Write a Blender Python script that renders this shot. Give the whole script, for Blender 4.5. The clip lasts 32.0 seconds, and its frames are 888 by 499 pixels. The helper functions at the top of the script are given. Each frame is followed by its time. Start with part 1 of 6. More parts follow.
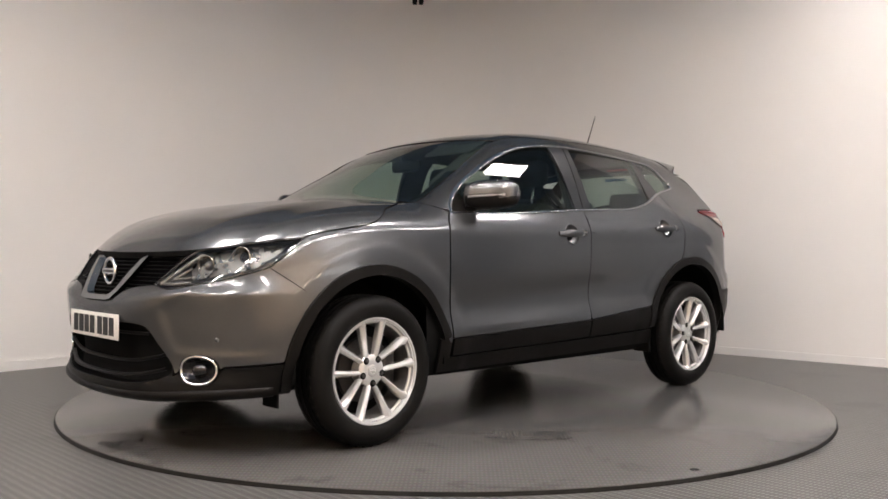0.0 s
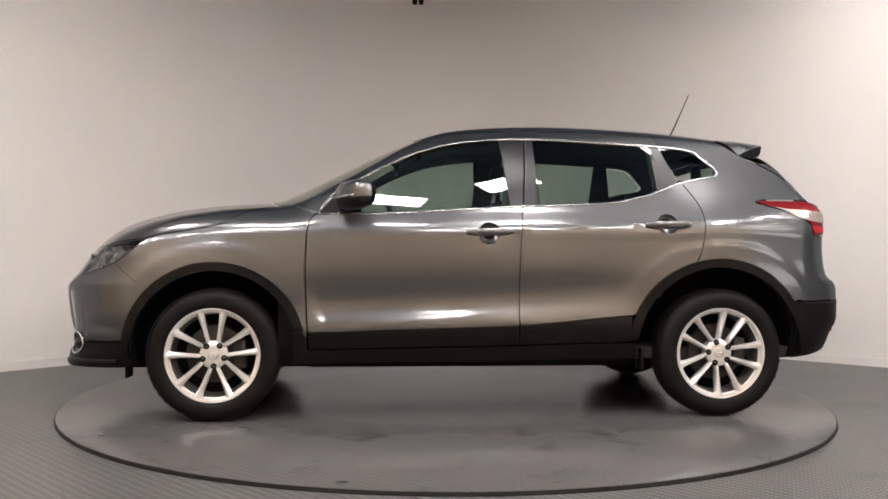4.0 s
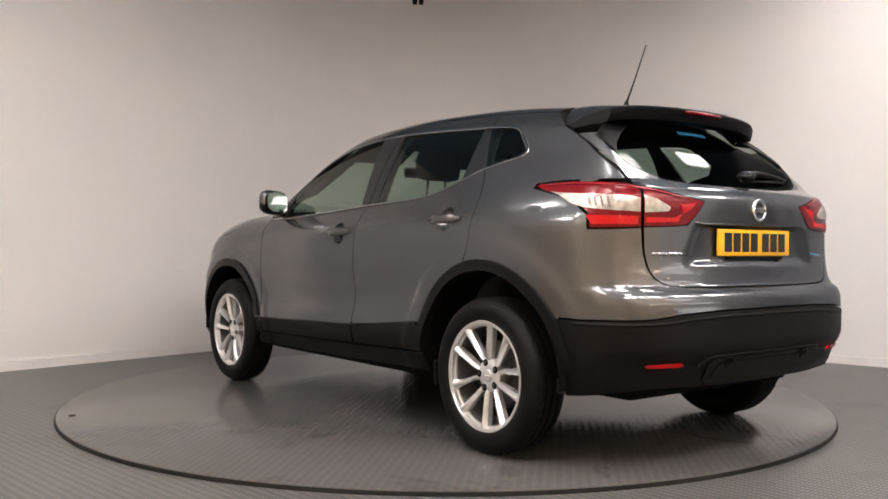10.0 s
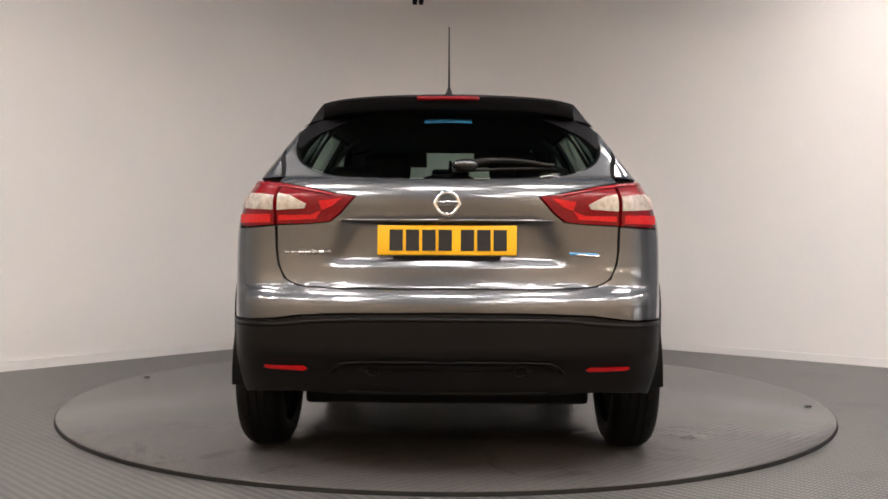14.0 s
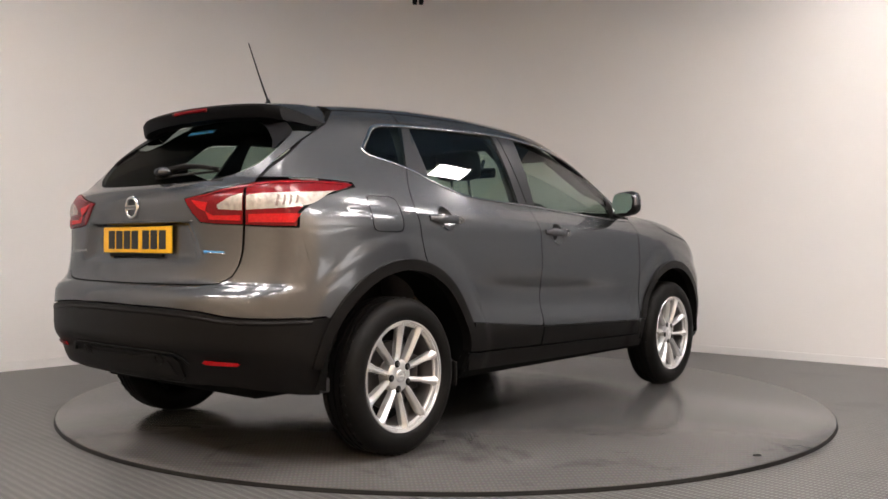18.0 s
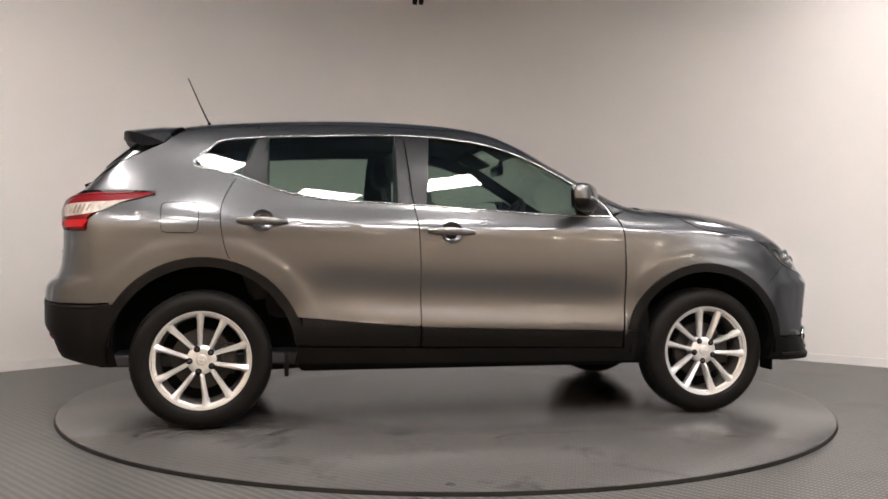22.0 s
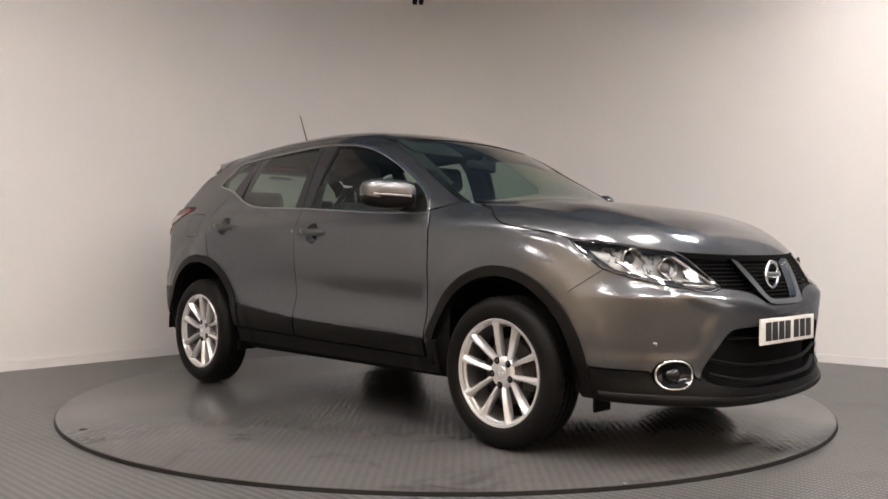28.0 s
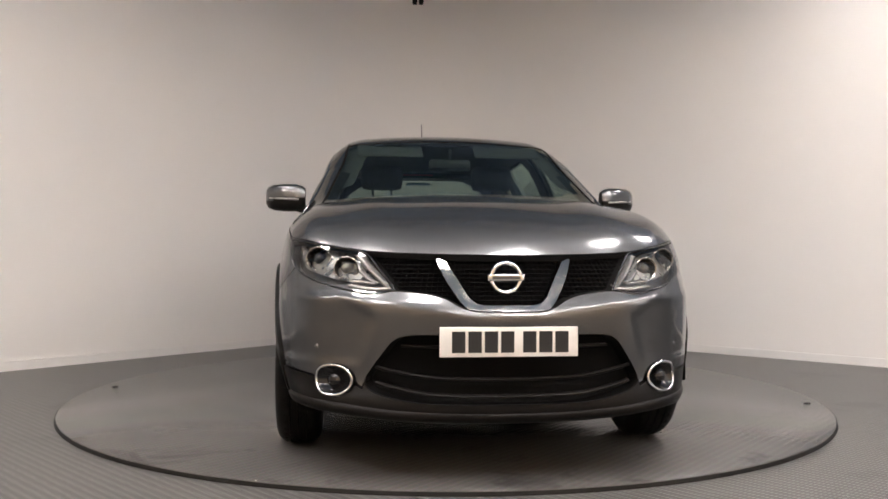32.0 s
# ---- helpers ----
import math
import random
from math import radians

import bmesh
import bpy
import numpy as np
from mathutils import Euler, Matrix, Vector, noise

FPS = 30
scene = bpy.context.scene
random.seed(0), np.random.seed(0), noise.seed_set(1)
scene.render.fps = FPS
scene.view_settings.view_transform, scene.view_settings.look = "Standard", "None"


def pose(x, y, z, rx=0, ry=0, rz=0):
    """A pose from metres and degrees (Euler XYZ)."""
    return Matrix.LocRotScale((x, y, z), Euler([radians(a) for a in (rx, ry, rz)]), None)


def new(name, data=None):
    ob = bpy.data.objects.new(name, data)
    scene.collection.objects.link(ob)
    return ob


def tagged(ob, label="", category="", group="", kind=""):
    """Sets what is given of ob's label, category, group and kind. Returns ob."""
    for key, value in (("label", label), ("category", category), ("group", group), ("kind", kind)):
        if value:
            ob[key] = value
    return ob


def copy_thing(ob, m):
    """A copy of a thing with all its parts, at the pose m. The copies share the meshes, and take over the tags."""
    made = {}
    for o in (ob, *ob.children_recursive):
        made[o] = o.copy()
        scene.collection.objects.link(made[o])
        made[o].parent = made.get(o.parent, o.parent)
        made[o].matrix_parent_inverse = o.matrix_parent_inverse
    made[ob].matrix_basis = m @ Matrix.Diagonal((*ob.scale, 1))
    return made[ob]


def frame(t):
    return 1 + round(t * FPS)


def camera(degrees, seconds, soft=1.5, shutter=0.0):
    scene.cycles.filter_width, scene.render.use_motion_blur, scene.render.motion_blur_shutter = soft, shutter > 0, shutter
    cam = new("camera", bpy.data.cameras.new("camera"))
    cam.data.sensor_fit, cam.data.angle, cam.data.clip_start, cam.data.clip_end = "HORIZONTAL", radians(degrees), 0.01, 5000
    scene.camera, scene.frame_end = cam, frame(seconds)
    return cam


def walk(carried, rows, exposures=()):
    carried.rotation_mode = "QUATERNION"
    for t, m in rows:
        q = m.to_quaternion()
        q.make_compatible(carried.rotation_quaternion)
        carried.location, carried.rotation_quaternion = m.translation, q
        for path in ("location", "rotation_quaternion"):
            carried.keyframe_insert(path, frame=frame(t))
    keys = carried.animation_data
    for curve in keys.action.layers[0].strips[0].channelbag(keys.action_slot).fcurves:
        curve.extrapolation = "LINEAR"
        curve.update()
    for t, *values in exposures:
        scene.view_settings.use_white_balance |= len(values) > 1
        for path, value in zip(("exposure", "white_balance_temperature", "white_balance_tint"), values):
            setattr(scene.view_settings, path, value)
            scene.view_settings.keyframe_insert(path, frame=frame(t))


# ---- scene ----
# ---------------------------------------------------------------- camera: stands still on a tripod
cam = camera(53.7, 32.0, soft=1.6)
STAND = pose(0.0, -5.394, 0.885, 89.94, -0.28, 0.15)
walk(cam, [(0.0, STAND), (32.0, STAND)], [(0.0, 0.0), (32.0, 0.0)])

# the turntable's heading, seconds and degrees: it turns clockwise at a steady pace
TURN = [(0, 223.76), (2, 204.12), (4, 184.79), (6, 165.6), (8, 146.51), (10, 127.51), (12, 108.54), (14, 89.51), (16, 70.31), (18, 50.88), (20, 31.25), (22, 11.56), (24, -7.98), (26, -27.12), (28, -45.73), (30, -64.09), (32, -83.19)]

# ---------------------------------------------------------------- world: a closed room, hardly any light from outside
world = bpy.data.worlds.new("world")
scene.world = world
world.use_nodes = True
world.node_tree.nodes["Background"].inputs[0].default_value = (0.5, 0.52, 0.55, 1)
world.node_tree.nodes["Background"].inputs[1].default_value = 0.02
PANEL_POWER = 57.5


from mathutils import geometry


# ---------------------------------------------------------------- materials
def tree_of(name):
    m = bpy.data.materials.new(name)
    m.use_nodes = True
    nt = m.node_tree
    return m, nt, nt.nodes["Principled BSDF"]


def plain(name, color, rough=0.5, metal=0.0, grain=0.0, grain_size=40.0, bump=0.0, bump_size=200.0, coat=0.0, spec=0.5, rvar=0.0):
    """A surface with slight mottling in colour and roughness, and fine relief."""
    m, nt, b = tree_of(name)
    b.inputs["Base Color"].default_value = (*color, 1)
    b.inputs["Roughness"].default_value = rough
    b.inputs["Metallic"].default_value = metal
    b.inputs["Coat Weight"].default_value = coat
    b.inputs["Coat Roughness"].default_value = 0.03
    b.inputs["Specular IOR Level"].default_value = spec
    co = nt.nodes.new("ShaderNodeTexCoord")
    if grain > 0 or rvar > 0:
        n1 = nt.nodes.new("ShaderNodeTexNoise")
        n1.inputs["Scale"].default_value = grain_size
        n1.inputs["Detail"].default_value = 6
        nt.links.new(co.outputs["Object"], n1.inputs["Vector"])
        if grain > 0:
            mix = nt.nodes.new("ShaderNodeMix")
            mix.data_type = "RGBA"
            mix.inputs[6].default_value = (*[c * (1 - grain) for c in color], 1)
            mix.inputs[7].default_value = (*[min(1, c * (1 + grain)) for c in color], 1)
            nt.links.new(n1.outputs["Fac"], mix.inputs[0])
            nt.links.new(mix.outputs[2], b.inputs["Base Color"])
        if rvar > 0:
            mr = nt.nodes.new("ShaderNodeMapRange")
            mr.inputs[1].default_value, mr.inputs[2].default_value = 0.3, 0.7
            mr.inputs[3].default_value, mr.inputs[4].default_value = max(0.0, rough - rvar), min(1.0, rough + rvar)
            nt.links.new(n1.outputs["Fac"], mr.inputs[0])
            nt.links.new(mr.outputs[0], b.inputs["Roughness"])
    if bump > 0:
        n2 = nt.nodes.new("ShaderNodeTexNoise")
        n2.inputs["Scale"].default_value = bump_size
        n2.inputs["Detail"].default_value = 3
        nt.links.new(co.outputs["Object"], n2.inputs["Vector"])
        bp = nt.nodes.new("ShaderNodeBump")
        bp.inputs["Strength"].default_value = bump
        bp.inputs["Distance"].default_value = 0.002
        nt.links.new(n2.outputs["Fac"], bp.inputs["Height"])
        nt.links.new(bp.outputs["Normal"], b.inputs["Normal"])
    return m


def pane(name, tint, gloss=0.02, keep=1.0):
    """Thin tinted glass: light passes straight through it and its face mirrors the room."""
    m, nt, b = tree_of(name)
    nt.nodes.remove(b)
    out = nt.nodes["Material Output"]
    tr = nt.nodes.new("ShaderNodeBsdfTransparent")
    tr.inputs[0].default_value = (*tint, 1)
    gl = nt.nodes.new("ShaderNodeBsdfGlossy")
    gl.inputs["Roughness"].default_value = gloss
    gl.inputs["Color"].default_value = (keep, keep, keep, 1)
    lw = nt.nodes.new("ShaderNodeLayerWeight")
    lw.inputs["Blend"].default_value = 0.5
    pw = nt.nodes.new("ShaderNodeMath")
    pw.operation = "POWER"
    pw.inputs[1].default_value = 5.0
    nt.links.new(lw.outputs["Facing"], pw.inputs[0])
    fr = nt.nodes.new("ShaderNodeMapRange")
    fr.inputs[3].default_value, fr.inputs[4].default_value = 0.07, 1.0
    nt.links.new(pw.outputs[0], fr.inputs[0])
    mix = nt.nodes.new("ShaderNodeMixShader")
    nt.links.new(fr.outputs[0], mix.inputs[0])
    nt.links.new(tr.outputs[0], mix.inputs[1])
    nt.links.new(gl.outputs[0], mix.inputs[2])
    nt.links.new(mix.outputs[0], out.inputs[0])
    return m


def glow(name, color, power):
    m, nt, b = tree_of(name)
    b.inputs["Base Color"].default_value = (0.8, 0.8, 0.8, 1)
    b.inputs["Emission Color"].default_value = (*color, 1)
    b.inputs["Emission Strength"].default_value = power
    return m


def paint_grey():
    """Metallic grey car paint: fine flakes under clear lacquer."""
    m, nt, b = tree_of("metallic_grey_paint")
    co = nt.nodes.new("ShaderNodeTexCoord")
    flake = nt.nodes.new("ShaderNodeTexVoronoi")
    flake.inputs["Scale"].default_value = 1400
    soft = nt.nodes.new("ShaderNodeTexNoise")
    soft.inputs["Scale"].default_value = 3.0
    soft.inputs["Detail"].default_value = 5
    for n in (flake, soft):
        nt.links.new(co.outputs["Object"], n.inputs["Vector"])
    ramp = nt.nodes.new("ShaderNodeMix")
    ramp.data_type = "RGBA"
    ramp.inputs[6].default_value = (0.088, 0.089, 0.090, 1)
    ramp.inputs[7].default_value = (0.174, 0.176, 0.179, 1)
    nt.links.new(flake.outputs["Color"], ramp.inputs[0])
    nt.links.new(ramp.outputs[2], b.inputs["Base Color"])
    mr = nt.nodes.new("ShaderNodeMapRange")
    mr.inputs[3].default_value, mr.inputs[4].default_value = 0.205, 0.225
    nt.links.new(soft.outputs["Fac"], mr.inputs[0])
    nt.links.new(mr.outputs[0], b.inputs["Roughness"])
    # flakes lying flat mirror sharply, tilted ones spread the light
    b2 = nt.nodes.new("ShaderNodeBsdfPrincipled")
    nt.links.new(ramp.outputs[2], b2.inputs["Base Color"])
    b2.inputs["Roughness"].default_value = 0.46
    for node in (b, b2):
        node.inputs["Metallic"].default_value = 0.95
        node.inputs["Specular Tint"].default_value = (0.13, 0.145, 0.18, 1)
        node.inputs["Coat Weight"].default_value = 1.0
        node.inputs["Coat Roughness"].default_value = 0.085
        node.inputs["Coat IOR"].default_value = 1.60
    blend = nt.nodes.new("ShaderNodeMixShader")
    blend.inputs[0].default_value = 0.48
    nt.links.new(b.outputs[0], blend.inputs[1])
    nt.links.new(b2.outputs[0], blend.inputs[2])
    nt.links.new(blend.outputs[0], nt.nodes["Material Output"].inputs[0])
    return m


def tread_floor(name, color, pitch, rough, depth):
    """Dark floor covering with small raised lozenges laid crosswise, scuffed."""
    m, nt, b = tree_of(name)
    co = nt.nodes.new("ShaderNodeTexCoord")
    mp = nt.nodes.new("ShaderNodeMapping")
    mp.inputs["Rotation"].default_value = (0, 0, radians(45))
    nt.links.new(co.outputs["Object"], mp.inputs["Vector"])
    waves = []
    for turned in (0, 90):
        m2 = nt.nodes.new("ShaderNodeMapping")
        m2.inputs["Rotation"].default_value = (0, 0, radians(turned))
        m2.inputs["Scale"].default_value = (1 / pitch, 0.45 / pitch, 1)
        nt.links.new(mp.outputs[0], m2.inputs["Vector"])
        ck = nt.nodes.new("ShaderNodeTexVoronoi")
        ck.inputs["Scale"].default_value = 1.0
        ck.inputs["Randomness"].default_value = 0.0
        nt.links.new(m2.outputs[0], ck.inputs["Vector"])
        waves.append(ck)
    mn = nt.nodes.new("ShaderNodeMath")
    mn.operation = "MINIMUM"
    for i, w in enumerate(waves):
        nt.links.new(w.outputs["Distance"], mn.inputs[i])
    st = nt.nodes.new("ShaderNodeMapRange")
    st.interpolation_type = "SMOOTHSTEP"
    st.inputs[1].default_value, st.inputs[2].default_value = 0.15, 0.42
    st.inputs[3].default_value, st.inputs[4].default_value = 1.0, 0.0
    nt.links.new(mn.outputs[0], st.inputs[0])
    big = nt.nodes.new("ShaderNodeTexNoise")
    big.inputs["Scale"].default_value = 1.3
    big.inputs["Detail"].default_value = 8
    big.inputs["Roughness"].default_value = 0.65
    nt.links.new(co.outputs["Object"], big.inputs["Vector"])
    fine = nt.nodes.new("ShaderNodeTexNoise")
    fine.inputs["Scale"].default_value = 60
    fine.inputs["Detail"].default_value = 4
    nt.links.new(co.outputs["Object"], fine.inputs["Vector"])
    c1 = nt.nodes.new("ShaderNodeMix")
    c1.data_type = "RGBA"
    c1.inputs[6].default_value = (*[c * 0.90 for c in color], 1)
    c1.inputs[7].default_value = (*[c * 1.10 for c in color], 1)
    nt.links.new(big.outputs["Fac"], c1.inputs[0])
    # scuffs and dried stains, and a few pale specks
    scuff = nt.nodes.new("ShaderNodeTexNoise")
    scuff.inputs["Scale"].default_value = 2.6
    scuff.inputs["Detail"].default_value = 9
    scuff.inputs["Roughness"].default_value = 0.6
    scuff.inputs["Distortion"].default_value = 0.8
    nt.links.new(co.outputs["Object"], scuff.inputs["Vector"])
    worn = nt.nodes.new("ShaderNodeMapRange")
    worn.inputs[1].default_value, worn.inputs[2].default_value = 0.56, 0.70
    worn.inputs[3].default_value, worn.inputs[4].default_value = 1.0, 0.62
    nt.links.new(scuff.outputs["Fac"], worn.inputs[0])
    speck = nt.nodes.new("ShaderNodeTexVoronoi")
    speck.inputs["Scale"].default_value = 2.2
    nt.links.new(co.outputs["Object"], speck.inputs["Vector"])
    dot = nt.nodes.new("ShaderNodeMath")
    dot.operation = "LESS_THAN"
    dot.inputs[1].default_value = 0.012
    nt.links.new(speck.outputs["Distance"], dot.inputs[0])
    c0 = nt.nodes.new("ShaderNodeMix")
    c0.data_type = "RGBA"
    c0.blend_type = "MULTIPLY"
    c0.inputs[0].default_value = 1.0
    nt.links.new(c1.outputs[2], c0.inputs[6])
    nt.links.new(worn.outputs[0], c0.inputs[7])
    cs = nt.nodes.new("ShaderNodeMix")
    cs.data_type = "RGBA"
    cs.inputs[7].default_value = (0.42, 0.40, 0.37, 1)
    nt.links.new(dot.outputs[0], cs.inputs[0])
    nt.links.new(c0.outputs[2], cs.inputs[6])
    c2 = nt.nodes.new("ShaderNodeMix")
    c2.data_type = "RGBA"
    c2.blend_type = "MULTIPLY"
    c2.inputs[0].default_value = 0.35
    nt.links.new(cs.outputs[2], c2.inputs[6])
    nt.links.new(fine.outputs["Color"], c2.inputs[7])
    c3 = nt.nodes.new("ShaderNodeMix")
    c3.data_type = "RGBA"
    c3.blend_type = "MULTIPLY"
    c3.inputs[0].default_value = min(1.0, depth)
    stud = nt.nodes.new("ShaderNodeMix")
    stud.data_type = "RGBA"
    stud.inputs[6].default_value = (0.60, 0.60, 0.60, 1)
    stud.inputs[7].default_value = (1.75, 1.75, 1.75, 1)
    nt.links.new(st.outputs[0], stud.inputs[0])
    nt.links.new(c2.outputs[2], c3.inputs[6])
    nt.links.new(stud.outputs[2], c3.inputs[7])
    nt.links.new(c3.outputs[2], b.inputs["Base Color"])
    mr = nt.nodes.new("ShaderNodeMapRange")
    mr.inputs[1].default_value, mr.inputs[2].default_value = 0.3, 0.7
    mr.inputs[3].default_value, mr.inputs[4].default_value = rough - 0.012, rough + 0.012
    nt.links.new(big.outputs["Fac"], mr.inputs[0])
    nt.links.new(mr.outputs[0], b.inputs["Roughness"])
    bp = nt.nodes.new("ShaderNodeBump")
    b.inputs["Specular IOR Level"].default_value = 0.26
    bp.inputs["Strength"].default_value = depth
    bp.inputs["Distance"].default_value = 0.0015
    nt.links.new(st.outputs[0], bp.inputs["Height"])
    nt.links.new(bp.outputs["Normal"], b.inputs["Normal"])
    return m


PAINT = paint_grey()
BLACK_PLASTIC = plain("black_textured_plastic", (0.0072, 0.0065, 0.0060), 0.40, grain=0.25, grain_size=12, bump=0.15, bump_size=900, spec=0.12)
GLOSS_BLACK = plain("gloss_black", (0.012, 0.012, 0.013), 0.12, grain=0.1)
RUBBER = plain("tyre_rubber", (0.006, 0.0055, 0.005), 0.55, grain=0.3, grain_size=25, bump=0.3, bump_size=400, spec=0.14)
CHROME = plain("chrome", (0.78, 0.78, 0.78), 0.10, 1.0, rvar=0.04, grain=0.05)
ALLOY = plain("silver_alloy", (0.80, 0.79, 0.78), 0.26, 0.66, grain=0.04, grain_size=20, coat=0.4)
SATIN = plain("satin_chrome", (0.42, 0.42, 0.42), 0.24, 1.0, grain=0.05)
DARK_METAL = plain("dull_steel", (0.042, 0.037, 0.034), 0.5, 0.6, grain=0.3, grain_size=30)
PILLAR = plain("satin_black_film", (0.018, 0.019, 0.021), 0.28, grain=0.1, spec=0.28)
# near-black for panel joints; in hollows and underneath, shade put into the colour
SEAM_SHADE = plain("joint_and_shade_black", (0.005, 0.005, 0.005), 0.8, grain=0.1, spec=0.1)
TRIM = plain("cabin_trim", (0.028, 0.028, 0.030), 0.6, grain=0.15, bump=0.3, bump_size=500)
LINER = plain("headlining", (0.045, 0.045, 0.044), 0.9, grain=0.1, bump=0.2)
CLOTH = plain("seat_cloth", (0.030, 0.030, 0.032), 0.9, grain=0.3, grain_size=200, bump=0.5, bump_size=700)
REAR_GLASS = pane("rear_window_glass", (0.42, 0.49, 0.455), keep=0.14)
GLASS = pane("green_tinted_glass", (0.54, 0.64, 0.58))
LENS = pane("clear_lens", (0.95, 0.95, 0.95))


# ---------------------------------------------------------------- mesh helpers
def part(name, bm, material, parent, label="", smooth=True):
    """Links a bmesh as one mesh object under a thing or a part."""
    me = bpy.data.meshes.new(name)
    if smooth:
        for f in bm.faces:
            f.smooth = True
    bm.to_mesh(me)
    bm.free()
    me.materials.append(material)
    ob = new(name, me)
    ob.parent = parent
    if label:
        tagged(ob, label)
    return ob


def sharpen(bm, degrees=35):
    bm.normal_update()
    for e in bm.edges:
        if len(e.link_faces) == 2 and e.calc_face_angle(0) > radians(degrees):
            e.smooth = False
    return bm


def box(bm, x0, x1, y0, y1, z0, z1, bevel=0.0, m=None):
    made = bmesh.ops.create_cube(bm, size=1.0)["verts"]
    for v in made:
        v.co = Vector(((x0 + x1) / 2 + v.co.x * (x1 - x0), (y0 + y1) / 2 + v.co.y * (y1 - y0), (z0 + z1) / 2 + v.co.z * (z1 - z0)))
    if bevel > 0:
        edges = list({e for v in made for e in v.link_edges})
        made = bmesh.ops.bevel(bm, geom=edges, offset=bevel, segments=2, affect="EDGES", profile=0.6)["verts"]
        made = list({v for v in made} | {v for v in bm.verts if v.is_valid and v in set(made)})
    if m is not None:
        bmesh.ops.transform(bm, matrix=m, verts=[v for v in made if v.is_valid])
    return bm


def lathe(bm, profile, steps=64, axis="y", centre=(0, 0, 0), start=0.0, sweep=360.0, close=False):
    """Turns a profile of (radius, along) round an axis through centre."""
    full = abs(sweep - 360.0) < 1e-6
    count = steps if full else steps + 1
    rings = []
    for i in range(count):
        a = radians(start + sweep * i / steps)
        c, s = math.cos(a), math.sin(a)
        ring = []
        for r, h in profile:
            p = {"y": (r * c, h, r * s), "z": (r * c, r * s, h), "x": (h, r * c, r * s)}[axis]
            ring.append(bm.verts.new((p[0] + centre[0], p[1] + centre[1], p[2] + centre[2])))
        rings.append(ring)
    for i in range(steps):
        a, b2 = rings[i], rings[(i + 1) % count]
        n = len(profile)
        for j in range(n if close else n - 1):
            k = (j + 1) % n
            bm.faces.new((a[j], b2[j], b2[k], a[k]))
    return bm


def tube(bm, points, radius, sides=8, closed=False, flat=1.0, taper=None):
    """A round bar along points."""
    pts = [Vector(p) for p in points]
    rings = []
    n = len(pts)
    up = None
    for i, p in enumerate(pts):
        d = (pts[(i + 1) % n] - pts[i - 1]) if closed or 0 < i < n - 1 else (pts[1] - pts[0] if i == 0 else pts[-1] - pts[-2])
        d.normalize()
        if up is None:
            up = Vector((0, 0, 1)) if abs(d.z) < 0.9 else Vector((1, 0, 0))
        side = d.cross(up).normalized()
        up = side.cross(d).normalized()
        r = radius if taper is None else radius * (1 + (taper - 1) * i / (n - 1))
        rings.append([bm.verts.new(p + side * r * math.cos(2 * math.pi * k / sides) + up * r * flat * math.sin(2 * math.pi * k / sides)) for k in range(sides)])
    for i in range(n if closed else n - 1):
        a, b2 = rings[i], rings[(i + 1) % n]
        for k in range(sides):
            bm.faces.new((a[k], a[(k + 1) % sides], b2[(k + 1) % sides], b2[k]))
    if not closed:
        bm.faces.new(rings[0][::-1])
        bm.faces.new(rings[-1])
    return bm


def spline(pts, count=12, closed=False):
    """A smooth line through plane or space points."""
    p = [np.array(q, float) for q in pts]
    n = len(p)
    out = []
    for i in range(n if closed else n - 1):
        p1, p2 = p[i], p[(i + 1) % n]
        p0 = p[i - 1] if closed or i > 0 else 2 * p1 - p2
        p3 = p[(i + 2) % n] if closed or i < n - 2 else 2 * p2 - p1
        for k in range(count):
            u = k / count
            out.append(0.5 * (2 * p1 + (p2 - p0) * u + (2 * p0 - 5 * p1 + 4 * p2 - p3) * u ** 2 + (3 * p1 - p0 - 3 * p2 + p3) * u ** 3))
    if not closed:
        out.append(p[-1])
    return out


def hermite(knots, values, q):
    """Smooth interpolation; values may hold one row for each knot."""
    k = np.asarray(knots, float)
    v = np.asarray(values, float)
    q = np.asarray(q, float)
    i = np.clip(np.searchsorted(k, q) - 1, 0, len(k) - 2)
    if v.ndim == 1:
        pick = lambda j: v[j]
    else:
        cols = np.arange(v.shape[1])
        pick = lambda j: v[j, cols]
    h = k[i + 1] - k[i]
    u = np.clip((q - k[i]) / h, 0, 1)
    lo, hi = np.clip(i - 1, 0, None), np.clip(i + 2, None, len(k) - 1)
    d0 = (pick(i + 1) - pick(lo)) / (k[i + 1] - k[lo]) * h
    d1 = (pick(hi) - pick(i)) / (k[hi] - k[i]) * h
    return (2 * u ** 3 - 3 * u ** 2 + 1) * pick(i) + (u ** 3 - 2 * u ** 2 + u) * d0 + (-2 * u ** 3 + 3 * u ** 2) * pick(i + 1) + (u ** 3 - u ** 2) * d1


# ---------------------------------------------------------------- the room
CORNER = Vector((-0.23, 4.36))
DIR_L, DIR_R = Vector((math.cos(radians(229)), math.sin(radians(229)))), Vector((math.cos(radians(-39)), math.sin(radians(-39))))
FLOOR_Z, CEIL_Z = -0.019, 3.6


